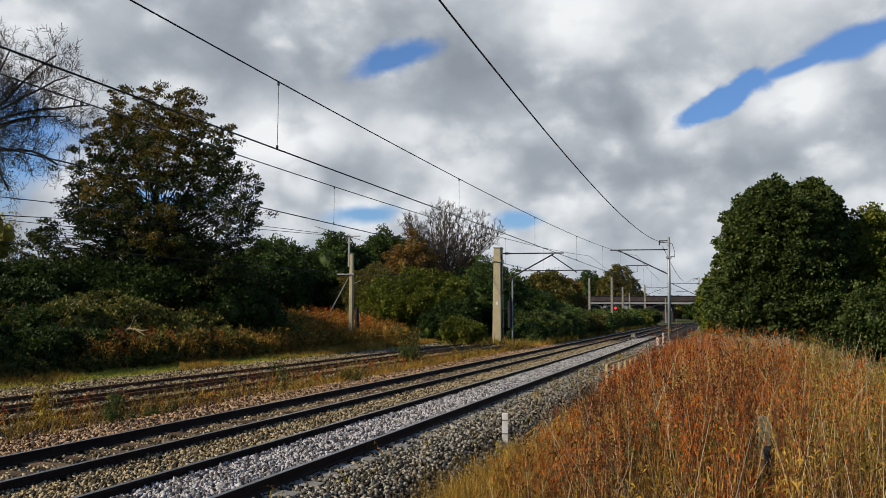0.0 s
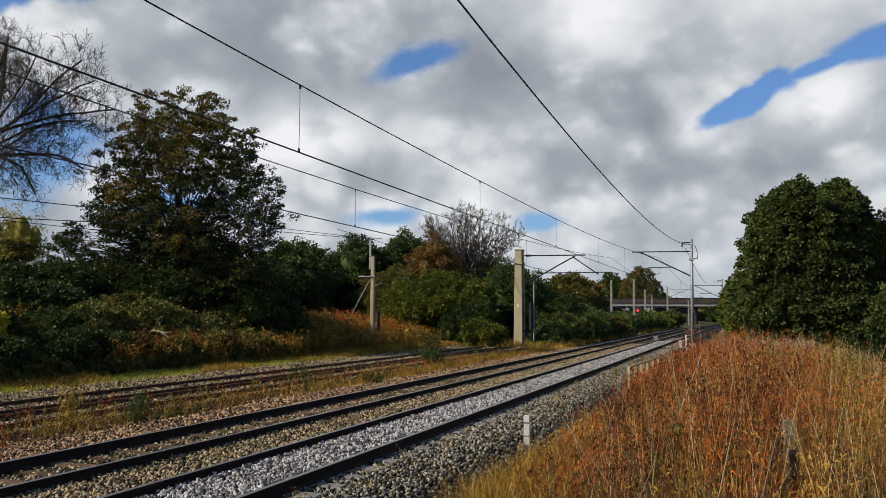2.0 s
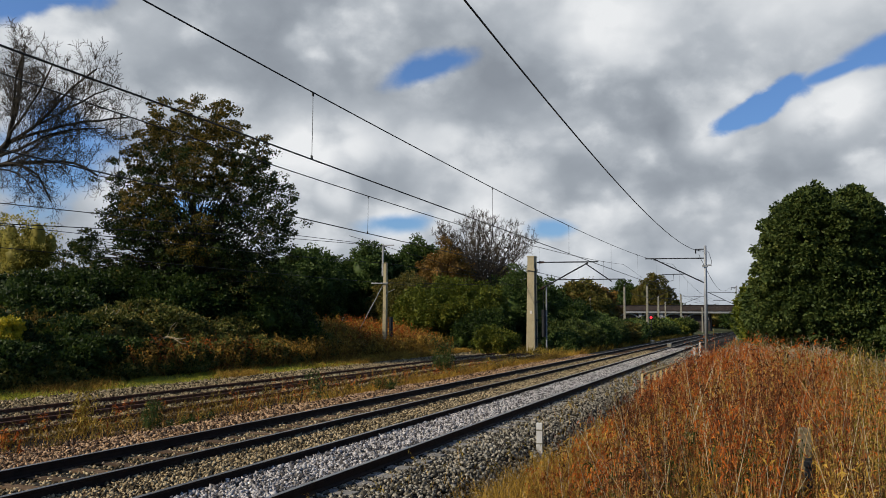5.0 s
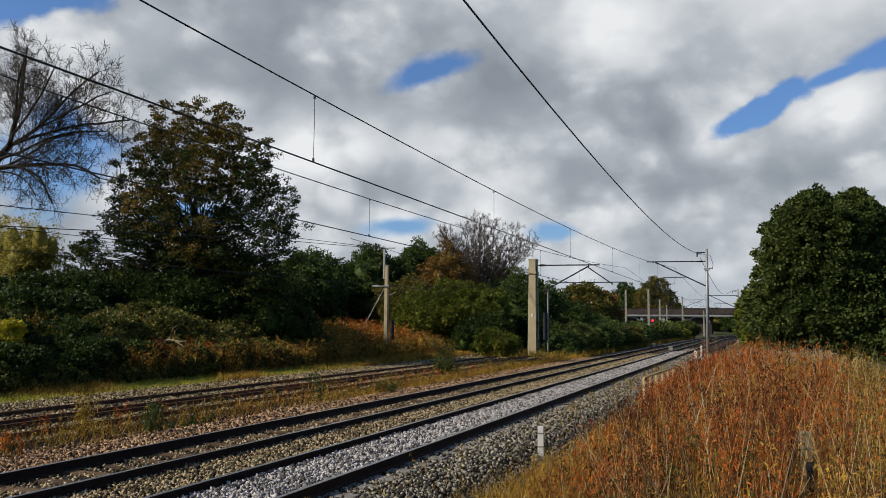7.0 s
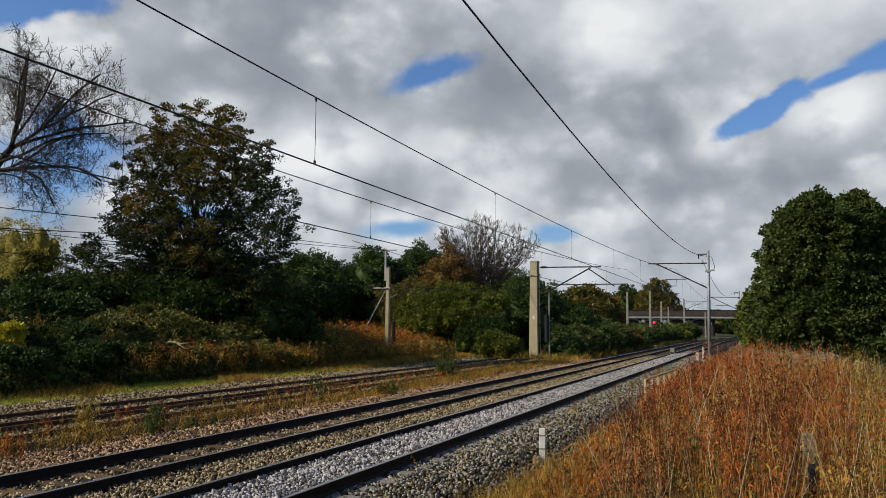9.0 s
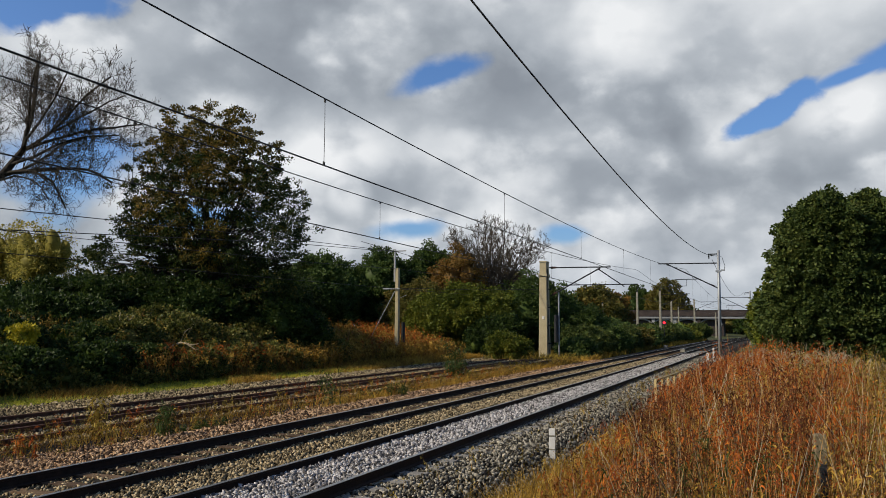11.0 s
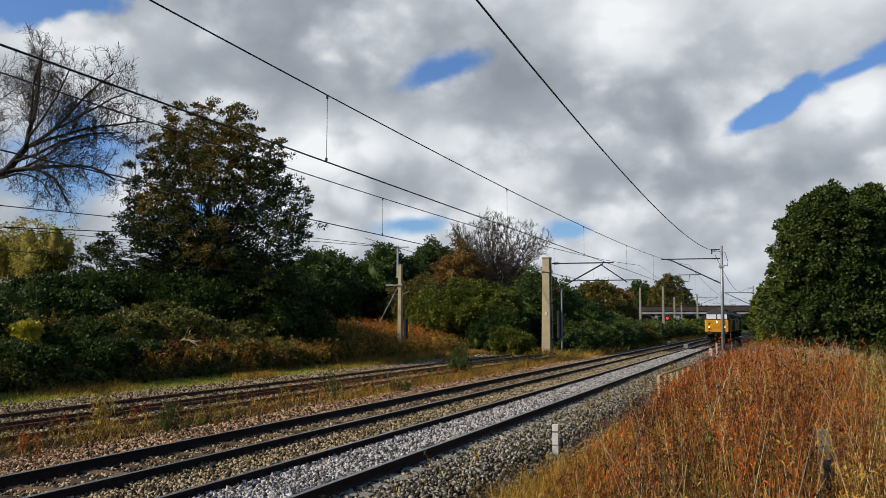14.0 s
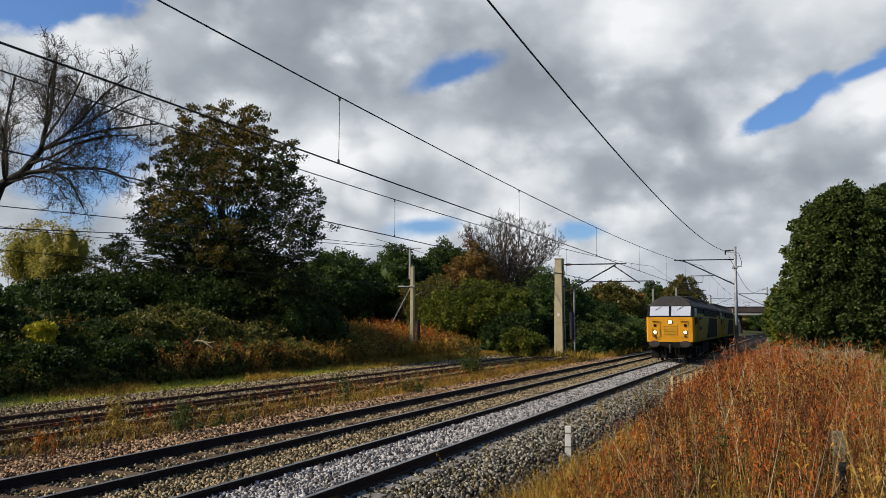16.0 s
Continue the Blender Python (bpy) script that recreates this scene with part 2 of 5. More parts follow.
M_STALK = surface("dead_weed_stems", [(0.09, 0.030, 0.012), (0.24, 0.105, 0.036), (0.42, 0.25, 0.085)], 2.0, 0.9, 0.0, island=0.7)
M_TWIG_PALE = surface("pale_dead_stalk", [(0.255, 0.2041, 0.1148), (0.3952, 0.3339, 0.218)], 2.0, 0.9, 0.0, island=0.5)
M_LEAF_BIG = foliage("maple_leaves_turning", [(0.010, 0.017, 0.005), (0.019, 0.033, 0.007), (0.032, 0.052, 0.010), (0.062, 0.07, 0.014), (0.17, 0.115, 0.02)], patch=0.28)
# dark green leaves; also the shaded version of the bramble leaves
M_LEAF_DARK = foliage("dark_green_and_shade_leaves", [(0.008, 0.016, 0.004), (0.018, 0.034, 0.007), (0.038, 0.062, 0.011), (0.075, 0.105, 0.019)], patch=0.35)
# lit copy of the dark green leaves: sunlight is put into the colour
M_LEAF_DARK_LIT = foliage("dark_green_leaves_lit", [(0.0207, 0.0368, 0.0092), (0.0391, 0.0667, 0.01495), (0.069, 0.1058, 0.023), (0.1092, 0.1437, 0.0345)], patch=0.3)
M_LEAF_BLUE = foliage("dull_green_willow_leaves", [(0.02048, 0.0339, 0.008499), (0.03911, 0.05975, 0.01381), (0.06983, 0.09288, 0.02125), (0.1164, 0.1251, 0.02921)], patch=0.3)
M_LEAF_YELLOW = foliage("yellow_green_leaves", [(0.03725, 0.05403, 0.008048), (0.06985, 0.09128, 0.01073), (0.1211, 0.1351, 0.0161), (0.1957, 0.1677, 0.02348)], patch=0.3)
M_LEAF_ORANGE = foliage("orange_autumn_leaves", [(0.052, 0.0403, 0.00975), (0.1105, 0.06825, 0.0143), (0.1755, 0.091, 0.0195), (0.208, 0.13, 0.0325)], patch=0.5)
M_LEAF_AUTUMN = foliage("olive_autumn_leaves", [(0.045, 0.052, 0.013), (0.09, 0.088, 0.019), (0.145, 0.122, 0.026), (0.19, 0.115, 0.026)], patch=0.35)
M_LEAF_OLIVE = foliage("thin_olive_gold_leaves", [(0.075, 0.075, 0.018), (0.195, 0.18, 0.0375), (0.33, 0.285, 0.06), (0.435, 0.345, 0.0825)], through_light=0.5, patch=0.4)
M_LEAF_TOP = foliage("gold_brown_maple_leaves", [(0.016, 0.022, 0.005), (0.05, 0.050, 0.010), (0.15, 0.105, 0.017), (0.30, 0.18, 0.026)], patch=0.5)
M_LEAF_BRIGHT = foliage("bright_yellow_leaves", [(0.16, 0.19, 0.02), (0.36, 0.31, 0.02), (0.52, 0.38, 0.02)], patch=1.5)
M_BRAMBLE = foliage("bramble_leaves", [(0.014, 0.021, 0.005), (0.040, 0.053, 0.010), (0.095, 0.105, 0.020), (0.165, 0.145, 0.034), (0.25, 0.16, 0.042)], patch=0.45)
M_RUST_WEED = foliage("rust_red_willowherb", [(0.070, 0.018, 0.005), (0.23, 0.050, 0.008), (0.43, 0.112, 0.015), (0.57, 0.205, 0.028), (0.64, 0.34, 0.068)], 0.8, 0.16, patch=0.7, island=0.22, mid=0.9)
M_TAN_GRASS = foliage("tan_dry_grass", [(0.085, 0.045, 0.010), (0.20, 0.115, 0.018), (0.36, 0.215, 0.034), (0.50, 0.33, 0.062), (0.60, 0.44, 0.12)], 0.8, 0.16, patch=0.6, island=0.25, mid=0.9)
M_OLIVE_WEED = foliage("olive_fading_weed", [(0.045, 0.036, 0.008), (0.125, 0.092, 0.015), (0.27, 0.19, 0.030), (0.42, 0.295, 0.052), (0.54, 0.40, 0.10)], 0.8, 0.16, patch=0.6, island=0.25, mid=0.9)
# darkened weed colour that stands in for shade low between the stalks
M_SHADE_WEED = foliage("brown_weed_shade_tone", [(0.030, 0.012, 0.006), (0.080, 0.028, 0.010), (0.16, 0.055, 0.015), (0.27, 0.105, 0.028)], 0.8, 0.12, patch=0.8, island=0.3, mid=0.8)
M_GREEN_WEED = foliage("green_weed_leaves", [(0.01767, 0.03213, 0.006169), (0.0324, 0.05355, 0.009256), (0.05891, 0.08032, 0.01542)], 0.6, 0.25, patch=1.0)
M_VERGE = foliage("mown_green_grass", [(0.1257, 0.1524, 0.01412), (0.2516, 0.2667, 0.02509), (0.4023, 0.3658, 0.04703), (0.5702, 0.442, 0.07839)], 0.8, 0.25, patch=0.25)
M_SEED = foliage("pale_seed_fluff", [(0.20, 0.15, 0.09), (0.32, 0.26, 0.17), (0.44, 0.37, 0.26)], 0.9, 0.3, patch=1.0)


# ---- mesh helpers ----
def raw_mesh(name, verts, faces):
    """A mesh out of arrays; all faces have the same number of corners."""
    verts, faces = np.asarray(verts, np.float32), np.asarray(faces, np.int32)
    me = bpy.data.meshes.new(name)
    count, k = faces.shape
    me.vertices.add(len(verts))
    me.vertices.foreach_set("co", verts.ravel())
    me.loops.add(count * k)
    me.loops.foreach_set("vertex_index", faces.ravel())
    me.polygons.add(count)
    me.polygons.foreach_set("loop_start", np.arange(0, count * k, k, dtype=np.int32))
    me.update(calc_edges=True)
    me.validate()
    return me


class Form:
    """Collects simple solids into one mesh."""

    def __init__(self):
        self.v, self.f = [], []

    def face_set(self, verts, faces):
        k = len(self.v)
        self.v += [tuple(p) for p in verts]
        self.f += [tuple(i + k for i in f) for f in faces]
        return self

    def box(self, c, s, turn=0.0, taper=1.0):
        hx, hy, hz = s[0] / 2, s[1] / 2, s[2] / 2
        pts = []
        for dz, k in ((-hz, 1.0), (hz, taper)):
            for dx, dy in ((-hx, -hy), (hx, -hy), (hx, hy), (-hx, hy)):
                x, y = dx * k, dy * k
                pts.append((c[0] + x * math.cos(turn) - y * math.sin(turn), c[1] + x * math.sin(turn) + y * math.cos(turn), c[2] + dz))
        return self.face_set(pts, [(3, 2, 1, 0), (4, 5, 6, 7), (0, 1, 5, 4), (1, 2, 6, 5), (2, 3, 7, 6), (3, 0, 4, 7)])

    def tube(self, pts, radii, sides=6, caps=True):
        pts = [Vector(p) for p in pts]
        if not isinstance(radii, (list, tuple)):
            radii = [radii] * len(pts)
        rings, verts, faces = len(pts), [], []
        for i, p in enumerate(pts):
            d = (pts[min(i + 1, rings - 1)] - pts[max(i - 1, 0)]).normalized()
            a = d.cross(Vector((0, 0, 1)) if abs(d.z) < 0.9 else Vector((1, 0, 0))).normalized()
            b = d.cross(a)
            for k in range(sides):
                w = 2 * math.pi * (k + 0.5) / sides
                verts.append(p + (a * math.cos(w) + b * math.sin(w)) * radii[i])
        for i in range(rings - 1):
            for k in range(sides):
                q = (k + 1) % sides
                faces.append((i * sides + k, i * sides + q, (i + 1) * sides + q, (i + 1) * sides + k))
        if caps:
            faces += [tuple(range(sides))[::-1], tuple(range((rings - 1) * sides, rings * sides))]
        return self.face_set(verts, faces)

    def prism(self, outline, y0, y1):
        """An outline in x and z, drawn out along y."""
        k = len(outline)
        verts = [(x, y0, z) for x, z in outline] + [(x, y1, z) for x, z in outline]
        faces = [tuple(range(k)), tuple(range(2 * k - 1, k - 1, -1))] + [(i, k + i, k + (i + 1) % k, (i + 1) % k) for i in range(k)]
        return self.face_set(verts, faces)

    def sweep(self, outline, ys):
        """An outline in x and z, drawn out along the line's bend."""
        k, verts, faces = len(outline), [], []
        for y in ys:
            verts += [(x + float(curve(y)), y, z) for x, z in outline]
        for j in range(len(ys) - 1):
            faces += [(j * k + i, (j + 1) * k + i, (j + 1) * k + (i + 1) % k, j * k + (i + 1) % k) for i in range(k)]
        faces += [tuple(range(k)), tuple(range(len(verts) - 1, len(verts) - k - 1, -1))]
        return self.face_set(verts, faces)

    def mesh(self, name, bevel=0.0, smooth=False):
        bm = bmesh.new()
        vs = [bm.verts.new(p) for p in self.v]
        for f in self.f:
            try:
                bm.faces.new([vs[i] for i in f])
            except ValueError:
                pass
        bmesh.ops.recalc_face_normals(bm, faces=bm.faces)
        if bevel:
            edges = [e for e in bm.edges if len(e.link_faces) == 2 and e.calc_face_angle(0) > 0.5]
            bmesh.ops.bevel(bm, geom=edges, offset=bevel, segments=2, affect="EDGES", profile=0.6)
        me = bpy.data.meshes.new(name)
        bm.to_mesh(me)
        bm.free()
        if smooth:
            me.polygons.foreach_set("use_smooth", [True] * len(me.polygons))
        return me


def part(name, form, material, parent=None, label="", bevel=0.0, smooth=False, at=None):
    me = form.mesh(name, bevel, smooth) if isinstance(form, Form) else form
    if not me.materials:
        me.materials.append(material)
    ob = new(name, me)
    ob.parent = parent
    if at is not None:
        ob.location = at
    return tagged(ob, label) if label else ob


def thing(name, at, label, category, group="", kind=""):
    ob = new(name)
    ob.empty_display_size = 0.3
    ob.location = at
    return tagged(ob, label, category, group, kind)


rng = np.random.default_rng(7)


# ---- the lie of the land ----
PROFILE_X = [-900, -120, -60, -40, -26, -21, -17.5, -15.5, -13.2, -12.6, -7.3, -6.6, -5.9, 1.75, 2.3, 2.7, 3.2, 4.6, 6.0, 8.2, 9.6, 11.0, 14.0, 40, 900]
PROFILE_Z = [2.0, 2.0, 2.0, 1.9, 1.4, 0.7, -0.06, -0.16, -0.22, -0.27, -0.30, -0.50, -0.24, -0.24, -0.50, -0.55, -0.35, 0.30, 0.55, 0.50, 0.1, -0.15, 0.0, 0.6, 0.6]


def curve(y):
    """The line bends to the right beyond 125 m."""
    return np.maximum(0.0, np.asarray(y, float) - 125.0) ** 2 / 1600.0


def land(x, y):
    return np.interp(x - curve(np.minimum(y, 600)), PROFILE_X, PROFILE_Z)


ALONG = [-50, -10, 30, 70, 110, 125] + list(range(132, 570, 9))


def make_ground():
    xs = sorted(set([-3000, -1500, -900, -400, -200, 60, 100, 200, 400, 900, 1500, 3000] + list(np.arange(-120, 40.1, 4)) + list(np.arange(-27, 15, 0.35)) + PROFILE_X))
    ys = [-3000, -1000, -300, -100, -40] + list(np.arange(-20, 70, 1.5)) + list(np.arange(70, 260, 8)) + [300, 400, 600, 1000, 1800, 3200]
    gx, gy = np.meshgrid(np.array(xs, float), np.array(ys, float))
    gz = land(gx, gy)
    rough = np.array([noise.noise((x * 0.4, y * 0.4, 0.3)) for x, y in zip(gx.ravel(), gy.ravel())]).reshape(gx.shape)
    wild = ((gx < -13) | (gx > 2.5)).astype(float)
    gz = gz + rough * 0.10 * wild - 0.03
    nx, ny = len(xs), len(ys)
    idx = np.arange(nx * ny).reshape(ny, nx)
    faces = np.stack([idx[:-1, :-1], idx[:-1, 1:], idx[1:, 1:], idx[1:, :-1]], -1).reshape(-1, 4)
    me = raw_mesh("ground", np.stack([gx, gy, gz], -1).reshape(-1, 3), faces)
    me.materials.append(M_GROUND)
    me.polygons.foreach_set("use_smooth", [True] * len(me.polygons))
    tagged(new("ground", me), "earth and rough grass ground along the railway", "ground", kind="structure")
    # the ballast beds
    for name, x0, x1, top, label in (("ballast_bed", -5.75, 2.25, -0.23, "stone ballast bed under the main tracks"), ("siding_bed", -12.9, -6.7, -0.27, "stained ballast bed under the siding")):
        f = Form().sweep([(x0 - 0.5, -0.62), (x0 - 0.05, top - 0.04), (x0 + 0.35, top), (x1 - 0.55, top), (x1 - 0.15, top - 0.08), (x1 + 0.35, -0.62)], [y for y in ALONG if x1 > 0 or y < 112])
        ob = part(name, f, M_BALLAST_BED_SHADE)
        tagged(ob, label, "ballast", kind="structure")


make_ground()

STONE_V = np.array([(1, 0, 0.05), (-0.05, 1, 0), (-1, 0.1, -0.05), (0.1, -1, 0.05), (0.05, 0.05, 0.75), (0, 0, -0.75)], float)
STONE_F = np.array([(0, 1, 4), (1, 2, 4), (2, 3, 4), (3, 0, 4), (1, 0, 5), (2, 1, 5), (3, 2, 5), (0, 3, 5)])


def turns(count):
    """Random turns, as 3 x 3 arrays."""
    q = rng.normal(size=(count, 4))
    q /= np.linalg.norm(q, axis=1)[:, None]
    w, x, y, z = q.T
    return np.stack([1 - 2 * (y * y + z * z), 2 * (x * y - z * w), 2 * (x * z + y * w), 2 * (x * y + z * w), 1 - 2 * (x * x + z * z), 2 * (y * z - x * w),
                     2 * (x * z - y * w), 2 * (y * z + x * w), 1 - 2 * (x * x + y * y)], -1).reshape(-1, 3, 3)


def stones(name, x0, x1, y0, y1, count, top, material, label, size=0.035, slope=None):
    """Loose stones; more of them towards y0."""
    u = rng.random(count)
    y = y0 + (y1 - y0) * u ** 1.7
    x = x0 + (x1 - x0) * rng.random(count)
    s = size * rng.uniform(0.6, 1.35, count) * (1 + 0.6 * (y - y0) / (y1 - y0))
    z = (np.interp(x, *slope) if slope else np.full(count, top)) + rng.uniform(-0.01, 0.02, count) + s * 0.2
    body = STONE_V[None] * rng.uniform(0.55, 1.35, (count, 6, 1)) * rng.uniform(0.65, 1.25, (count, 1, 3)) * s[:, None, None]
    v = np.einsum("nij,nkj->nki", turns(count), body) + np.stack([x, y, z], -1)[:, None]
    f = STONE_F[None] + 6 * np.arange(count)[:, None, None]
    me = raw_mesh(name, v.reshape(-1, 3), f.reshape(-1, 3))
    me.materials.append(material)
    return tagged(new(name, me), label, "ballast stones", kind="stuff")


stones("ballast_stones", -0.66, 0.66, 4, 75, 30000, -0.13, M_BALLAST_NEW, "fresh pale grey ballast stones between the near rails")
stones("ballast_stones", -2.45, -0.82, 4, 70, 30000, -0.20, M_BALLAST_OLD, "weathered olive-grey ballast stones between the two main tracks")
stones("ballast_stones", -3.86, -2.55, 4, 60, 10000, -0.236, M_BALLAST_OLD, "dirty ballast stones between the timber sleepers")
stones("ballast_stones", -6.9, -4.0, 6, 60, 38000, -0.2, M_BALLAST_RUST, "rust-brown ballast stones beside the siding", slope=([-6.9, -6.5, -5.8, -4.0], [-0.34, -0.42, -0.23, -0.2]))
stones("ballast_stones", 0.8, 3.9, 4, 70, 56000, -0.2, M_BALLAST_GREY, "grey ballast shoulder beside the near rail", slope=([0.8, 1.7, 2.1, 2.6, 2.8, 3.2, 3.9], [-0.2, -0.215, -0.28, -0.54, -0.52, -0.36, -0.04]))
stones("ballast_stones", -13.9, -7.2, 8, 60, 46000, -0.2, M_BALLAST_OLD, "pale dusty ballast stones between the siding rails", 0.036, slope=([-13.9, -12.7, -7.2], [-0.2, -0.21, -0.22]))


# ---- tracks ----
RAIL_FOOT = [(-0.07, -0.159), (0.07, -0.159), (0.07, -0.148), (0.012, -0.128), (0.010, -0.045), (0.034, -0.034), (0.035, -0.006), (-0.035, -0.006), (-0.034, -0.034), (-0.010, -0.045), (-0.012, -0.128), (-0.07, -0.148)]


def track(label, centre, top, rails, y1, head, sleepers, sleeper_span, sleeper_top, material):
    base = thing("railway_track", (centre, 0, top), label, "railway track", kind="structure")
    for x in rails:
        rail = part("rail", Form().sweep(RAIL_FOOT, [y for y in ALONG if y < y1] + [y1]), M_RAIL_HEAD_RUST if head is M_RAIL_HEAD_RUST else M_RAIL, base, "rusty steel rail", at=(x - centre, 0, 0))
        part("rail_head", Form().sweep([(-0.034, -0.0058), (0.034, -0.0058), (0.034, -0.003), (0.028, 0.0), (-0.028, 0.0), (-0.034, -0.003)], [y for y in ALONG if y < y1] + [y1]), head, rail)
    y, shape = -6.0, None
    for i in range(sleepers):
        if shape is None:
            shape = Form().box((0, 0, -0.075), (sleeper_span, 0.25, 0.15)).mesh("sleeper", 0.012)
            shape.materials.append(material)
        ob = part("sleeper", shape, material, base, at=(rng.normal(0, 0.012), y, sleeper_top + rng.normal(0, 0.004)))
        ob.rotation_euler = (0, 0, rng.normal(0, 0.008))
        y += 0.68 if i < 110 else 1.0
    return base


track("near main track, polished rails in fresh pale ballast", 0.0, 0.0, [0.7525, -0.7525], 568, M_RAIL_HEAD, 130, 2.5, -0.165, M_SLEEPER_CONCRETE)
track("far main track, dark rails on old timber sleepers", -3.2, -0.04, [-2.4475, -3.9525], 568, M_RAIL_HEAD, 130, 2.6, -0.16, M_SLEEPER)
track("rusty disused siding with overgrown rails", -9.5, -0.08, [-11.15, -9.65, -9.0, -7.65], 66, M_RAIL_HEAD_RUST, 100, 4.6, -0.17, M_SLEEPER)


# ---- leaves, twigs and stalks in numbers ----
def unit(v):
    return v / np.maximum(np.linalg.norm(v, axis=-1, keepdims=True), 1e-9)


def leaves(centres, outward, length, width, droop=0.3, wild=0.9):
    """Folded pointed leaves of two triangles each: corner arrays and faces."""
    count = len(centres)
    d = unit(outward + rng.normal(size=(count, 3)) * wild + np.array([0, 0, -droop]))
    side = unit(np.cross(d, rng.normal(size=(count, 3))))
    up = np.cross(side, d)
    ln = length * rng.uniform(0.65, 1.35, (count, 1))
    wd = width * rng.uniform(0.7, 1.3, (count, 1))
    v = np.stack([centres, centres + d * ln * 0.5 + side * wd + up * wd * 0.5, centres + d * ln, centres + d * ln * 0.5 - side * wd + up * wd * 0.5], 1)
    f = np.arange(count * 4).reshape(-1, 4)
    return v.reshape(-1, 3), f


def ribbons(starts, dirs, length, width, bend, segs=2):
    """Grass blades and thin stalks: strips that taper and bow over."""
    count = len(starts)
    side = unit(np.cross(dirs, rng.normal(size=(count, 3))))
    lean = unit(np.stack([rng.normal(size=count), rng.normal(size=count), np.zeros(count)], -1))
    rows = []
    for k in range(segs + 1):
        u = k / segs
        p = starts + dirs * length[:, None] * u + lean * (bend * length)[:, None] * u * u + np.array([0, 0, -1.0]) * (0.35 * bend * length)[:, None] * u * u
        w = width[:, None] * (1 - 0.8 * u)
        rows += [p - side * w, p + side * w]
    v = np.stack(rows, 1)
    f = np.concatenate([np.array([[2 * k, 2 * k + 1, 2 * k + 3, 2 * k + 2]]) for k in range(segs)])
    f = (f[None] + (2 * segs + 2) * np.arange(count)[:, None, None]).reshape(-1, 4)
    return v.reshape(-1, 3), f, rows


def join(pieces):
    verts, faces, k = [], [], 0
    for v, f in pieces:
        verts.append(v)
        faces.append(f + k)
        k += len(v)
    return np.concatenate(verts), np.concatenate(faces)


def sticks(a, b, ra, rb, sides=4):
    """Tapered sticks from a to b in numbers."""
    a, b = np.asarray(a, float), np.asarray(b, float)
    ra, rb = np.asarray(ra, float), np.asarray(rb, float)
    d = unit(b - a)
    s = unit(np.cross(d, np.where(np.abs(d[:, 2:]) < 0.9, [[0, 0, 1.0]], [[1.0, 0, 0]])))
    t = np.cross(d, s)
    rows = []
    for p, r in ((a, ra), (b, rb)):
        for k in range(sides):
            w = 2 * math.pi * k / sides
            rows.append(p + (s * math.cos(w) + t * math.sin(w)) * r[:, None])
    v = np.stack(rows, 1)
    f = np.array([[k, (k + 1) % sides, sides + (k + 1) % sides, sides + k] for k in range(sides)])
    f = (f[None] + 2 * sides * np.arange(len(a))[:, None, None]).reshape(-1, 4)
    return v.reshape(-1, 3), f


def clumps_in(lobes, spacing, shell=0.55):
    """Clump centres within a union of ellipsoids (x, y, z, rx, ry, rz), most of them near its skin; with the outward way."""
    out, ways = [], []
    for x, y, z, rx, ry, rz in lobes:
        area = 4 * math.pi * ((rx * ry) ** 1.6 / 3 + (rx * rz) ** 1.6 / 3 + (ry * rz) ** 1.6 / 3) ** (1 / 1.6)
        k = max(6, int(area / spacing ** 2 * 1.5))
        d = unit(rng.normal(size=(k, 3)))
        r = shell + (1 - shell) * rng.random(k) ** 0.6
        wave = np.array([noise.noise(Vector(q) * 2.3 + Vector((x, y, z))) for q in d])
        p = d * (r * (1 + 0.22 * wave))[:, None] * np.array([rx, ry, rz]) + np.array([x, y, z])
        out.append(p)
        ways.append(unit(d / np.array([rx, ry, rz])))
    p, w = np.concatenate(out), np.concatenate(ways)
    inside = np.zeros(len(p), bool)
    for x, y, z, rx, ry, rz in lobes:
        q = (p - np.array([x, y, z])) / np.array([rx, ry, rz])
        inside |= (q ** 2).sum(1) < (shell * 0.8) ** 2
    return p[~inside], w[~inside]


def crown_mesh(name, lobes, spacing, per_clump, leaf, clump, material, core=True, shell=0.6, droop=0.3, holes=0.0, flat=0.7):
    p, w = clumps_in(lobes, spacing, shell)
    if holes:
        keep = rng.random(len(p)) > holes
        p, w = p[keep], w[keep]
    n = len(p)
    size = clump * rng.uniform(0.6, 1.4, n)
    off = unit(rng.normal(size=(n, per_clump, 3)) + w[:, None] * 0.5) * (rng.random((n, per_clump, 1)) ** 0.5) * size[:, None, None]
    off[..., 2] *= flat
    c = (p[:, None] + off).reshape(-1, 3)
    out = np.repeat(w, per_clump, 0) * 0.7 + unit(off.reshape(-1, 3)) * 0.5
    pieces = [leaves(c, out, leaf, leaf * 0.36, droop)]
    if core:
        for x, y, z, rx, ry, rz in lobes:
            k, q = 10, 14
            th = np.linspace(0.05, math.pi - 0.05, k)
            ph = np.arange(q) * 2 * math.pi / q
            d = np.stack([np.sin(th)[:, None] * np.cos(ph), np.sin(th)[:, None] * np.sin(ph), np.cos(th)[:, None] + 0 * ph], -1).reshape(-1, 3)
            r = shell * 0.95 * (1 + 0.16 * rng.normal(size=len(d)).clip(-1.5, 1.5))
            v = d * r[:, None] * np.array([rx, ry, rz]) + np.array([x, y, z])
            idx = np.arange(k * q).reshape(k, q)
            f = np.stack([idx[:-1], idx[1:], np.roll(idx[1:], -1, 1), np.roll(idx[:-1], -1, 1)], -1).reshape(-1, 4)
            pieces.append((v, f))
    me = raw_mesh(name, *join(pieces))
    me.materials.append(material)
    return me, p


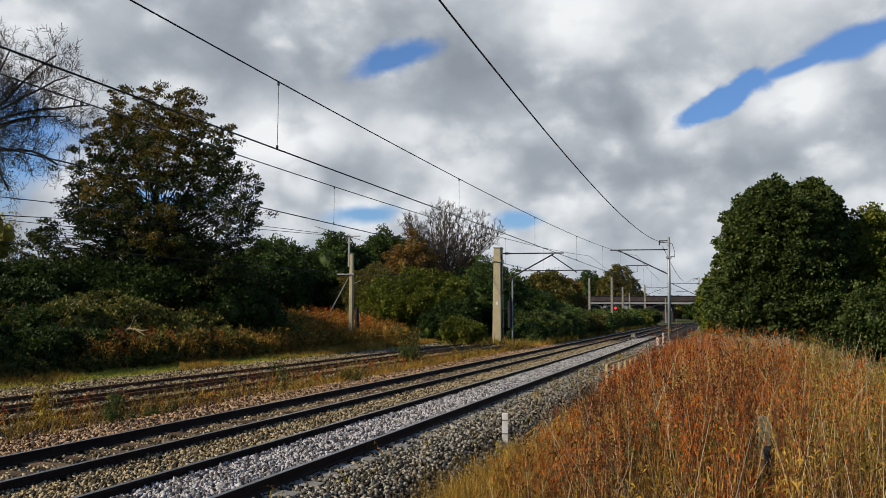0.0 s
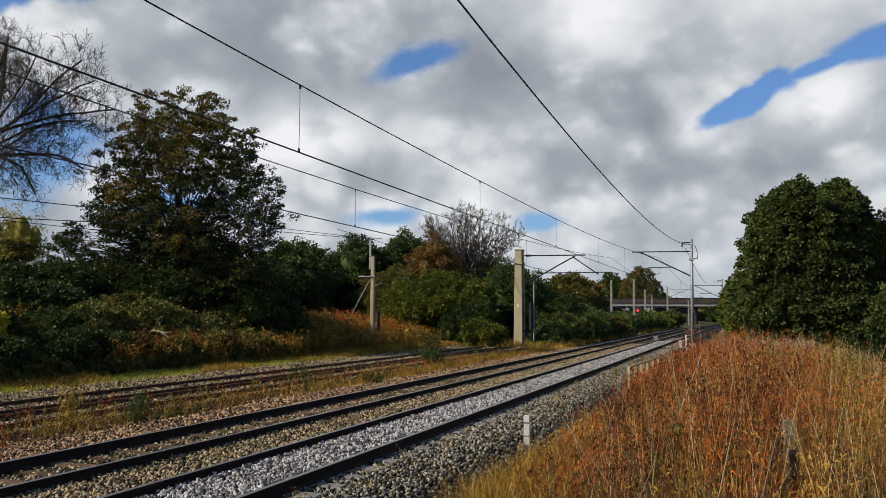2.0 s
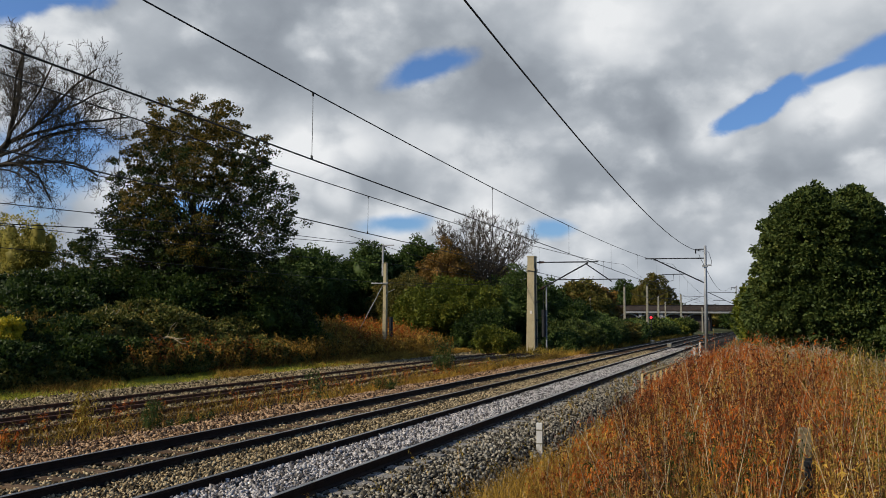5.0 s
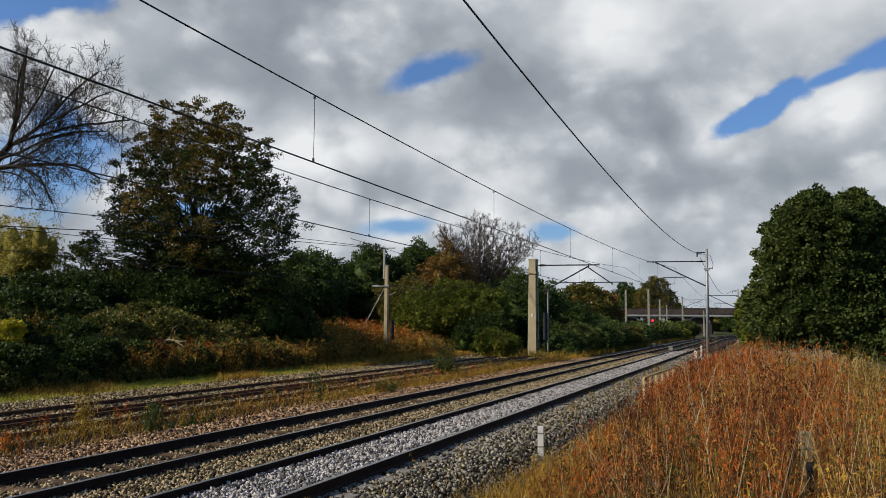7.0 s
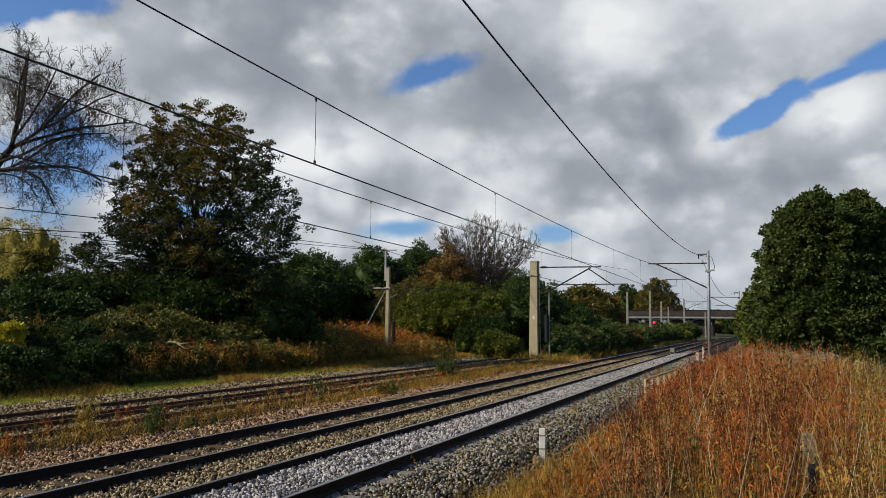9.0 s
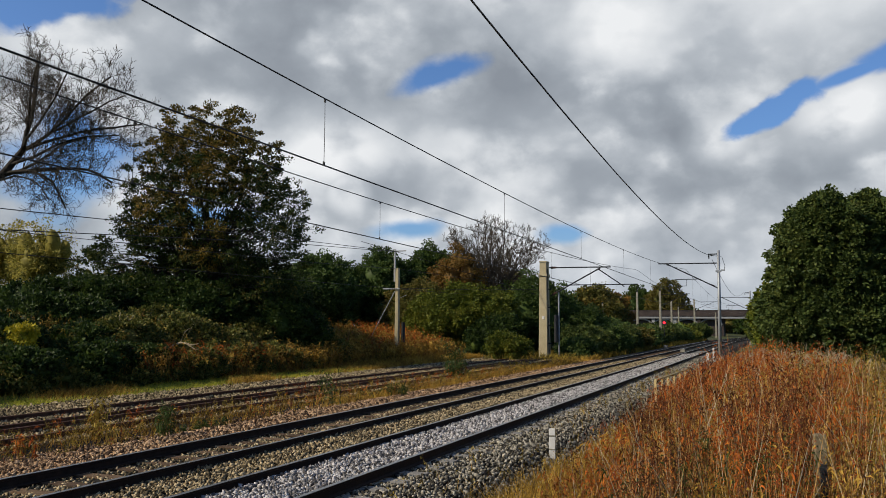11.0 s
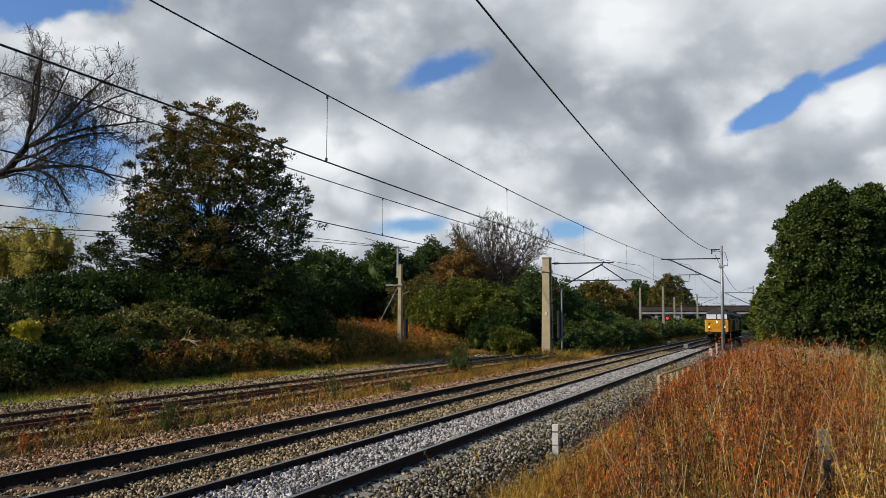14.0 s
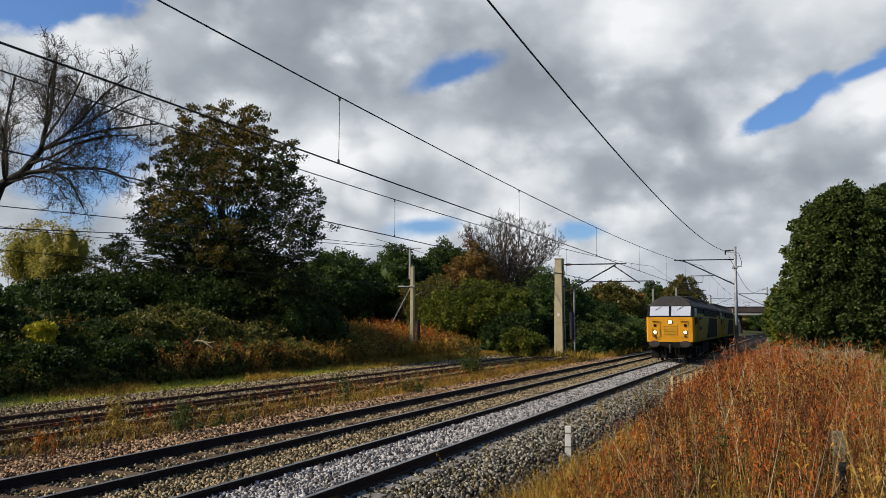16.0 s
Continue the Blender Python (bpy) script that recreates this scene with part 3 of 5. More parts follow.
def limbs_to(points, foot, top, radius, count, name="limbs"):
    """Limbs that leave a leaning trunk and reach out to some of the clumps."""
    foot, top = np.array(foot, float), np.array(top, float)
    pick = points[rng.choice(len(points), min(count, len(points)), replace=False)]
    a, b, ra, rb = [], [], [], []
    u0 = np.linspace(0, 1, 9)
    for i in range(8):
        a.append(foot + (top - foot) * u0[i])
        b.append(foot + (top - foot) * u0[i + 1])
        ra.append(radius * (1 - 0.85 * u0[i]))
        rb.append(radius * (1 - 0.85 * u0[i + 1]))
    for q in pick:
        h = np.clip((q[2] - foot[2]) / (top[2] - foot[2]) * rng.uniform(0.35, 0.8), 0.08, 0.92)
        s = foot + (top - foot) * h
        r = radius * (1 - 0.85 * h) * rng.uniform(0.18, 0.4)
        last = s
        for k in range(1, 6):
            u = k / 5
            p = s + (q - s) * u + np.array([0, 0, 0.18 * np.linalg.norm(q - s)]) * math.sin(math.pi * u) * 0.5 + rng.normal(size=3) * 0.10
            a.append(last)
            b.append(p)
            ra.append(r * (1.05 - u + 0.2) / 1.2)
            rb.append(max(0.008, r * (1.05 - u) / 1.2))
            last = p
    return raw_mesh(name, *sticks(a, b, ra, rb, 5))


def leafy_tree(name, at, lobes, label, material, spacing=0.8, per_clump=60, leaf=0.2, clump=0.6, trunk=0.2, limbs=60, core=True, shell=0.6, holes=0.0, flat=0.7, category="tree", group=""):
    """Lobes are given in the place's metres; at is the foot."""
    base = thing(name, at, label, category, group)
    local = [(x - at[0], y - at[1], z - at[2], rx, ry, rz) for x, y, z, rx, ry, rz in lobes]
    me, p = crown_mesh("crown", local, spacing, per_clump, leaf, clump, material, core, shell, holes=holes, flat=flat)
    part("crown", me, material, base)
    if trunk:
        top = max(q[2] + 0.6 * q[5] for q in local)
        mid = local[0]
        part("trunk", limbs_to(p, (0, 0, -0.3), (mid[0], mid[1], top), trunk, limbs, "trunk"), M_BARK, base, "dark bark trunk and limbs")
    return base


def bare_tree(at, label, boughs, trunk, seed, thin=0.013, lift=0.25, ratio=0.42, side_step=0.55, crook=0.10):
    """A leafless tree. boughs: (start, way, length, radius, droop) each; every bough bears side branches, those bear sprays, those bear twigs."""
    r = np.random.default_rng(seed)
    a, b, ra, rb = [], [], [], []

    def grow(p, d, length, radius, droop, depth):
        steps = max(3, int(length / (0.9 if depth < 2 else 0.5)))
        seg = length / steps
        turn = r.uniform(0, 6.28)
        for k in range(steps):
            u = (k + 1) / steps
            wander = crook if depth == 0 else crook * 1.6
            d = unit(d + r.normal(size=3) * wander + np.array([0, 0, (lift if depth else 0.04) - droop * u]) * 0.35)
            q = p + d * seg
            r2 = radius * (1 - 0.8 / steps)
            a.append(p), b.append(q), ra.append(radius), rb.append(r2)
            p, radius = q, r2
            if depth < 3 and u > (0.18 if depth == 0 else 0.1):
                for _ in range(max(1, round(seg / side_step)) if depth < 2 else 1 + int(r.random() < 0.6)):
                    turn += 2.4
                    side = unit(np.cross(d, np.array([math.cos(turn), math.sin(turn), 0.3])))
                    ang = r.uniform(0.5, 0.95)
                    nd = unit(d * math.cos(ang) + side * math.sin(ang))
                    ln = length * ratio * r.uniform(0.6, 1.15) * (1.15 - 0.65 * u)
                    grow(p, nd, max(ln, 0.35), radius * r.uniform(0.30, 0.46), droop * 0.6, depth + 1)

    for start, way, length, radius, droop in boughs:
        grow(np.array(start, float), unit(np.array(way, float)), length, radius, droop, 0)
    for p, q, r0, r1 in trunk:
        a.append(np.array(p, float)), b.append(np.array(q, float)), ra.append(r0), rb.append(r1)
    ra, rb = np.maximum(ra, thin), np.maximum(rb, thin * 0.8)
    base = thing("bare_tree", at, label, "tree")
    big = ra > 0.05
    a, b = np.array(a), np.array(b)
    part("trunk", raw_mesh("trunk", *sticks(a[big], b[big], ra[big], rb[big], 6)), M_BARK, base, "dark bark trunk and limbs")
    part("twig_mass", raw_mesh("twig_mass", *sticks(a[~big], b[~big], ra[~big], rb[~big], 3)), M_TWIG, base, "fine bare twigs")
    return base


# ---- trees and bushes ----
def tree_big():
    at = (-24.6, 40.0, 1.2)
    lobes = [(-24.9, 40, 4.6, 6.6, 4.8, 2.8), (-24.6, 40, 7.4, 6.3, 4.6, 2.7), (-24.6, 40, 10.0, 5.6, 4.4, 2.7),
             (-29.6, 39.5, 6.4, 3.4, 3.0, 1.8), (-31.2, 39.5, 4.4, 2.8, 2.4, 1.8), (-32.6, 39.3, 5.6, 2.0, 2.0, 1.3), (-28.6, 39.8, 8.6, 2.4, 2.4, 1.6),
             (-19.4, 40, 8.9, 1.7, 1.8, 1.2), (-20.2, 40, 6.4, 2.4, 2.2, 2.0), (-20.7, 40, 11.0, 1.6, 1.6, 1.2), (-20.6, 39.4, 4.0, 2.6, 2.4, 2.0)]
    base = leafy_tree("tree", at, lobes, "tall broad tree with dark leaves turning gold at the top", M_LEAF_BIG, 0.82, 48, 0.14, 0.38, 0.34, 420, core=False, shell=0.48, holes=0.46, flat=0.6)
    top = [(-24.8, 40, 12.0, 4.7, 3.9, 2.4), (-25.0, 40, 13.7, 3.3, 2.9, 1.9), (-23.0, 38.5, 10.6, 2.2, 2.0, 1.6), (-25.4, 36.6, 8.6, 2.0, 1.4, 1.6), (-22.6, 37.0, 6.6, 1.6, 1.4, 1.4)]
    me, _ = crown_mesh("upper_crown", [(x - at[0], y - at[1], z - at[2], rx, ry, rz) for x, y, z, rx, ry, rz in top], 0.74, 52, 0.13, 0.36, M_LEAF_TOP, False, 0.5, holes=0.28, flat=0.5)
    part("upper_crown", me, M_LEAF_TOP, base, "gold-brown turning upper leaves")


def bush(at, w, d, h, label, material, seed_lobes=5, leaf=0.16, per=50, spacing=0.7, clump=0.5, name="bush", shell=0.7, trunk=0.06, lift=0.0, category="bush", group=""):
    """A shrub on the ground at (x, y): several lobes side by side. lift: height of the crown's foot."""
    x, y = at
    z = float(land(x, y))
    lobes = [(x, y, z + lift + (h - lift) * 0.45, w * 0.62, d * 0.62, (h - lift) * 0.56)]
    for k in range(seed_lobes):
        a = 2 * math.pi * (k + rng.random() * 0.6) / seed_lobes
        s = rng.uniform(0.34, 0.58)
        lobes.append((x + math.cos(a) * w * (0.95 - s), y + math.sin(a) * d * (0.95 - s), z + lift + (h - lift) * rng.uniform(0.3, 0.62), w * s, d * s, (h - lift) * rng.uniform(0.28, 0.42)))
    return leafy_tree(name, (x, y, z), lobes, label, material, spacing, per, leaf, clump, trunk, 14, True, shell, category=category, group=group)


tree_big()
bare_tree((-41.2, 35.0, 1.7), "tall leafless tree with long arching bare branches", [
    ((6.1, 0.7, 10.9), (0.30, 0.10, 1.0), 6.0, 0.11, 0.0), ((6.1, 0.7, 10.9), (-0.15, 0.4, 1.0), 5.8, 0.11, 0.0), ((6.1, 0.7, 10.9), (0.9, 0.3, 0.6), 7.2, 0.11, 0.08), ((6.1, 0.7, 10.9), (0.7, 0.3, 0.8), 6.8, 0.10, 0.03), ((6.1, 0.7, 10.9), (1.0, -0.3, 0.35), 7.0, 0.10, 0.12), ((5.4, 0.4, 10.0), (1.0, 0.1, 0.22), 7.4, 0.10, 0.30), ((4.2, -0.1, 8.9), (1.0, -0.2, -0.02), 6.6, 0.09, 0.55),
    ((6.0, 0.6, 10.7), (0.6, -0.3, 0.9), 6.4, 0.10, 0.0), ((6.1, 0.7, 10.9), (1.9, 0.8, 0.5), 7.2, 0.11, 0.25), ((5.1, 0.3, 9.5), (1.0, 0.35, 0.10), 7.6, 0.15, 0.40),
    ((5.1, 0.3, 9.5), (0.9, 0.0, -0.02), 5.8, 0.11, 0.75), ((4.2, -0.1, 8.9), (-0.4, 0.3, 1.0), 7.8, 0.15, 0.0), ((4.2, -0.1, 8.9), (0.3, -0.9, 0.7), 6.0, 0.12, 0.15),
    ((3.4, -0.2, 7.6), (-1.0, 0.0, 0.5), 7.0, 0.14, 0.2), ((4.4, 0, 9.1), (0.6, 0.9, 0.45), 6.5, 0.11, 0.4)],
    [((0, 0, -0.4), (1.6, -0.2, 4.2), 0.46, 0.38), ((1.6, -0.2, 4.2), (4.0, -0.2, 8.8), 0.38, 0.27), ((4.0, -0.2, 8.8), (5.1, 0.3, 9.5), 0.27, 0.24), ((5.1, 0.3, 9.5), (6.1, 0.7, 10.95), 0.24, 0.17)],
    5, ratio=0.36, side_step=0.24, lift=0.22, thin=0.011)
bare_tree((-47.5, 38.0, 1.8), "leafless tree with dense upright grey twigs", [((0, 0, 3.6), (0.55 * math.cos(2.4 * k), 0.4 * math.sin(2.4 * k), 1.0), 8.5, 0.13, 0.0) for k in range(7)],
    [((0, 0, -0.4), (0, 0, 3.8), 0.30, 0.22)], 17, ratio=0.36, side_step=0.5)
bare_tree((-21.3, 84.0, 1.0), "rounded leafless tree with fanned grey twigs", [((0, 0, 3.4), (1.0 * math.sqrt(k / 24) * math.cos(2.4 * k + 0.4), 1.0 * math.sqrt(k / 24) * math.sin(2.4 * k + 0.4), 1.0), 8.8 - 1.2 * k / 24, 0.08, 0.0) for k in range(25)],
    [((0, 0, -0.4), (0, 0, 3.6), 0.28, 0.20)], 29, thin=0.016, ratio=0.27, side_step=0.36, lift=0.5, crook=0.05)
bush((-23.2, 78), 3.0, 2.6, 9.2, "orange autumn shrub beside the bare tree", M_LEAF_ORANGE, 6, 0.22, 36, 0.85, 0.6, lift=3.5)
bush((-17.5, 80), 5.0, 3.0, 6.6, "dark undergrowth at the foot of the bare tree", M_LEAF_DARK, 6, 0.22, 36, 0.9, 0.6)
# the wood wears the lightened leaves, brighter as if in more sun
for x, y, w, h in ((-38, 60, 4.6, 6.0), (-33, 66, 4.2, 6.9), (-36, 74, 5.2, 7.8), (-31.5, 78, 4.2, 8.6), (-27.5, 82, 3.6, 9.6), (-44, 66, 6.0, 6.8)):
    bush((x, y), w, 4.0, h, "dense mid-green tree of a lineside wood", M_LEAF_DARK_LIT, 6, 0.24, 44, 0.85, 0.62, name="tree", trunk=0.14, category="tree", group="wood behind the siding")
bush((-30.6, 58), 3.0, 2.6, 4.8, "low dark green tree with hanging branches", M_LEAF_DARK, 6, 0.2, 44, 0.75, 0.5, group="wood behind the siding")
bush((-19.5, 69), 5.6, 4.0, 5.6, "broad yellow-green bush on the bank", M_LEAF_YELLOW, 8, 0.2, 50, 0.75, 0.55, group="bank bushes")
bush((-24.0, 70), 3.6, 3.0, 5.2, "olive bush on the bank", M_LEAF_AUTUMN, 6, 0.2, 44, 0.75, 0.55, group="bank bushes")
bush((-14.6, 76), 3.6, 3.0, 7.4, "dark green bush behind the concrete pier", M_LEAF_DARK_LIT, 6, 0.2, 44, 0.75, 0.55, group="bank bushes")
bush((-15.4, 66), 2.8, 2.4, 3.2, "dark green shrub on the bank", M_LEAF_DARK, 5, 0.18, 44, 0.65, 0.45, group="bank bushes")
bush((-11.6, 58), 1.7, 1.5, 2.0, "small yellow-green bush beside the pier", M_LEAF_YELLOW, 5, 0.15, 44, 0.5, 0.36, group="trackside bushes")
bush((-8.3, 70.5), 2.3, 3.2, 2.7, "green shrub beside the far track", M_LEAF_BLUE, 5, 0.17, 44, 0.6, 0.42, group="trackside bushes")
bush((-8.2, 79.5), 2.4, 4.6, 2.7, "green shrub beside the far track", M_LEAF_DARK_LIT, 5, 0.2, 40, 0.7, 0.48, group="trackside bushes")
bush((-8.2, 87.5), 2.2, 4.6, 2.5, "green shrub beside the far track", M_LEAF_BLUE, 5, 0.2, 40, 0.7, 0.48, group="trackside bushes")
bush((-8.0, 64.8), 1.6, 2.0, 1.7, "low green shrub beside the far track", M_LEAF_DARK_LIT, 5, 0.16, 40, 0.55, 0.4, group="trackside bushes")
bush((-12.6, 88), 3.4, 4.0, 4.8, "green shrub beside the far track", M_LEAF_DARK_LIT, 5, 0.24, 40, 0.8, 0.55, group="trackside bushes")
bush((-8.3, 95), 2.2, 5.0, 2.3, "olive shrub beside the far track", M_LEAF_AUTUMN, 5, 0.24, 36, 0.8, 0.5, group="trackside bushes")
for x, y, w, h, m in ((-10.5, 112, 3.0, 2.3, M_LEAF_BLUE), (-11.0, 126, 3.4, 2.7, M_LEAF_YELLOW), (-10.2, 142, 3.4, 2.9, M_LEAF_BLUE), (-9.4, 160, 3.4, 2.9, M_LEAF_YELLOW), (-9.0, 104, 2.4, 2.2, M_LEAF_DARK_LIT), (-10.0, 119, 3.0, 2.5, M_LEAF_BLUE), (-10.6, 134, 3.2, 2.8, M_LEAF_BLUE), (-9.8, 151, 3.2, 2.9, M_LEAF_DARK_LIT), (-8.0, 174, 3.2, 3.0, M_LEAF_BLUE), (-15, 118, 4.0, 3.2, M_LEAF_DARK_LIT)):
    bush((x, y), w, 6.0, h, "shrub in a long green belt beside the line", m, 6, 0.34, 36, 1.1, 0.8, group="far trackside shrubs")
for x, y, w, h, m in ((-18.5, 128, 4.2, 8.4, M_LEAF_AUTUMN), (-23, 126, 4.0, 6.0, M_LEAF_DARK), (-17.2, 132, 3.0, 7.6, M_LEAF_ORANGE), (-28.5, 118, 4.6, 8.6, M_LEAF_AUTUMN), (-23.5, 262, 7.0, 15.5, M_LEAF_AUTUMN), (-33.0, 264, 7.5, 13.5, M_LEAF_DARK_LIT), (-34, 112, 5, 8, M_LEAF_DARK)):
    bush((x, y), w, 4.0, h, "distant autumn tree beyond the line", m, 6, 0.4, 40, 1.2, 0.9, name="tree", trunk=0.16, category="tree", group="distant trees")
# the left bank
for x, y, w, h, m in ((-33.5, 34, 5.2, 2.5, M_LEAF_DARK_LIT), (-28.5, 33, 3.6, 3.1, M_LEAF_DARK), (-24.5, 37, 4.6, 3.8, M_LEAF_DARK), (-20.6, 40, 4.0, 3.6, M_LEAF_DARK), (-29.5, 27, 3.4, 2.6, M_LEAF_DARK), (-36, 42, 4, 3.6, M_LEAF_DARK), (-26.5, 48, 5, 4.2, M_LEAF_DARK), (-40, 33, 4.5, 2.6, M_LEAF_DARK_LIT)):
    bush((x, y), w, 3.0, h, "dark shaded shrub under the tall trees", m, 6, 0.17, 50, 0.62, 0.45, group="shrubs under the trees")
# the first nine thickets get darker leaves to paint the bank's shade
for k in range(20):
    x, y = -17.7 - 1.9 * (k % 2) - 0.2 * rng.random() - max(0, 0.05 * (k - 14)), 14.5 + 1.55 * k + rng.uniform(-0.4, 0.4)
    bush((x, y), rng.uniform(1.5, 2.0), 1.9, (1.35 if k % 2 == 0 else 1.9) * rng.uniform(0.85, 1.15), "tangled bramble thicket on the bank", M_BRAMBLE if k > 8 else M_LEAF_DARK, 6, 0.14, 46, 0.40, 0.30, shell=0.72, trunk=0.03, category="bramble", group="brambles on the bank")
for k in range(24):
    bush((-16.9 - 0.02 * k + rng.uniform(-0.25, 0.25), 13.0 + 1.3 * k + rng.uniform(-0.4, 0.4)), rng.uniform(0.9, 1.3), 1.0, rng.uniform(0.55, 1.0), "low bramble and ivy at the foot of the bank", M_BRAMBLE, 5, 0.12, 40, 0.30, 0.22, shell=0.72, trunk=0.02, category="bramble", group="brambles on the bank")
# below y 30 the shade is again put in by darker leaves
for x, y in ((-22.6, 17), (-23.4, 22), (-23.2, 28), (-22.8, 34), (-23.0, 41), (-23.6, 47.5)):
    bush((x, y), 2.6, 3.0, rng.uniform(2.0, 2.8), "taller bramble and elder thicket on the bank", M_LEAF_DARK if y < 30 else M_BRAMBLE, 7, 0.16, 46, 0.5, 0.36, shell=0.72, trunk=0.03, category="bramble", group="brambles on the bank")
for x, y in ((-49, 50), (-53.5, 51)):
    bush((x, y), 3.2, 2.4, 9.0, "small tree with thin olive autumn leaves", M_LEAF_OLIVE, 7, 0.17, 26, 1.25, 0.55, name="tree", shell=0.5, trunk=0.12, lift=3.0, category="tree")
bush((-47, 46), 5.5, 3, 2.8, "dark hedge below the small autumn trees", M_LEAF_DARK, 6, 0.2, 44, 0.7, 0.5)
bush((-18.4, 21.8), 0.55, 0.5, 2.05, "yellow-leaved shrub on the dark bank", M_LEAF_BRIGHT, 4, 0.11, 36, 0.32, 0.2, lift=1.25)
bush((-22.0, 21.0), 1.3, 0.9, 3.6, "yellow-green elder shrub on the dark bank", M_LEAF_YELLOW, 5, 0.14, 40, 0.45, 0.3, lift=1.4)
# the right side
leafy_tree("tree", (9.8, 46.0, -0.05), [(9.7, 46, 5.4, 3.0, 3.0, 3.7), (9.3, 46, 3.0, 2.9, 3.0, 2.4), (8.5, 45.6, 4.6, 1.9, 2.0, 3.0), (10.9, 46.2, 6.3, 1.8, 2.0, 2.7), (9.2, 45.5, 7.0, 1.8, 2.0, 2.0), (11.6, 46.6, 3.2, 1.8, 2.0, 2.6), (10.4, 44.6, 2.6, 2.0, 1.6, 2.2)],
           "dense rounded dull green willow tree beside the line", M_LEAF_BLUE, 0.5, 64, 0.17, 0.36, 0.16, 40, True, 0.72)
bush((14.6, 48), 2.9, 2.6, 7.4, "yellow-green tree beside the willow", M_LEAF_YELLOW, 7, 0.17, 56, 0.55, 0.4, name="tree", trunk=0.14, category="tree")
bush((19.5, 46), 4.0, 3.0, 7.0, "dull green tree at the end of the hedge", M_LEAF_BLUE, 7, 0.18, 50, 0.6, 0.45, name="tree", trunk=0.14, category="tree")
bush((13.4, 43.5), 2.2, 1.8, 3.6, "dark green shrub under the trees", M_LEAF_BLUE, 6, 0.16, 50, 0.5, 0.38)
bush((16.5, 38), 2.4, 2.6, 3.0, "dark green shrub beside the grassy path", M_LEAF_BLUE, 6, 0.16, 50, 0.5, 0.38)
for x, y, w, h in ((7.6, 62, 1.9, 4.4), (6.7, 76, 1.9, 5.0), (6.3, 90, 2.0, 5.2), (5.7, 104, 1.9, 4.6), (5.2, 117, 1.7, 4.2), (6.6, 140, 2.4, 5.0), (7.6, 160, 2.2, 5.4), (9.4, 180, 2.6, 6.0)):
    bush((x, y), w, 5.5, h, "green shrub of a long hedge beside the near track", M_LEAF_BLUE if y % 4 else M_LEAF_YELLOW, 6, 0.22 + y * 0.001, 44, 0.75, 0.5, group="hedge beside the near track")


# ---- weeds, grass and saplings ----
def weed_zone(count, x0, x1, y0, y1, power=1.6):
    y = y0 + (y1 - y0) * rng.random(count) ** power
    x = x0 + (x1 - x0) * rng.random(count)
    return x, y


def patchy(x, y, scale, shift):
    return np.array([noise.noise((a * scale, b * scale, shift)) for a, b in zip(x, y)])


def weeds(name, label, x, y, height, material, leaf=0.085, per=26, lean=0.22, low=0.2, hang=0.45):
    """Upright dead stalks with many narrow leaves that hang or curl. hang: how far the leaves drop."""
    n = len(x)
    z = land(x, y) - 0.04
    h = height * rng.uniform(0.75, 1.15, n)
    start = np.stack([x, y, z], -1)
    way = unit(np.stack([rng.normal(0, lean, n), rng.normal(0, lean, n), np.ones(n)], -1))
    far = np.interp(y, [2, 6, 12, 50], [0.5, 0.75, 1.0, 1.8])
    v1, f1, rows = ribbons(start, way, h, 0.0042 * far, rng.uniform(0.0, 0.18, n), 3)
    u = low + (1 - low) * rng.random((n, per)) ** 0.8
    p = start[:, None] + way[:, None] * (h[:, None] * u)[..., None] + rng.normal(size=(n, per, 3)) * 0.012
    out = np.concatenate([rng.normal(size=(n, per, 2)) * 0.55, rng.normal(0.5 - hang, 0.6, size=(n, per, 1))], -1)
    scale = np.repeat(far, per)[:, None]
    c = p.reshape(-1, 3)
    d = unit(out.reshape(-1, 3))
    ln = leaf * rng.uniform(0.5, 1.6, (n * per, 1)) * scale
    wd = ln * rng.uniform(0.06, 0.13, (n * per, 1))
    side = unit(np.cross(d, rng.normal(size=d.shape)))
    drop = np.array([0, 0, -1.0]) * ln * hang
    v2 = np.stack([c, c + d * ln * 0.5 + side * wd, c + d * ln + drop, c + d * ln * 0.5 - side * wd], 1).reshape(-1, 3)
    f2 = np.arange(len(v2)).reshape(-1, 4)
    me = raw_mesh(name, *join([(v1, f1), (v2, f2)]))
    me.materials.append(material)
    me.materials.append(M_STALK)
    me.polygons.foreach_set("material_index", np.r_[np.ones(len(f1), np.int32), np.zeros(len(f2), np.int32)])
    return tagged(new(name, me), label, "weeds", kind="stuff")


def grass(name, label, x, y, height, material, width=0.004, bend=0.5, lean=0.25):
    n = len(x)
    far = 1 + np.clip(y - 10, 0, 50) * 0.03
    start = np.stack([x, y, land(x, y) - 0.05], -1)
    way = unit(np.stack([rng.normal(0, lean, n), rng.normal(0, lean, n), np.ones(n)], -1))
    v, f, _ = ribbons(start, way, height * rng.uniform(0.5, 1.3, n), width * far, rng.uniform(0.1, bend, n), 2)
    me = raw_mesh(name, v, f)
    me.materials.append(material)
    return tagged(new(name, me), label, "grass", kind="stuff")


def border(y):
    """Where the weeds begin, beside the ballast."""
    return np.interp(y, [0, 6, 10, 14, 20, 30, 45, 60, 130], [4.4, 3.85, 3.15, 3.0, 3.0, 3.6, 4.25, 4.6, 4.6])


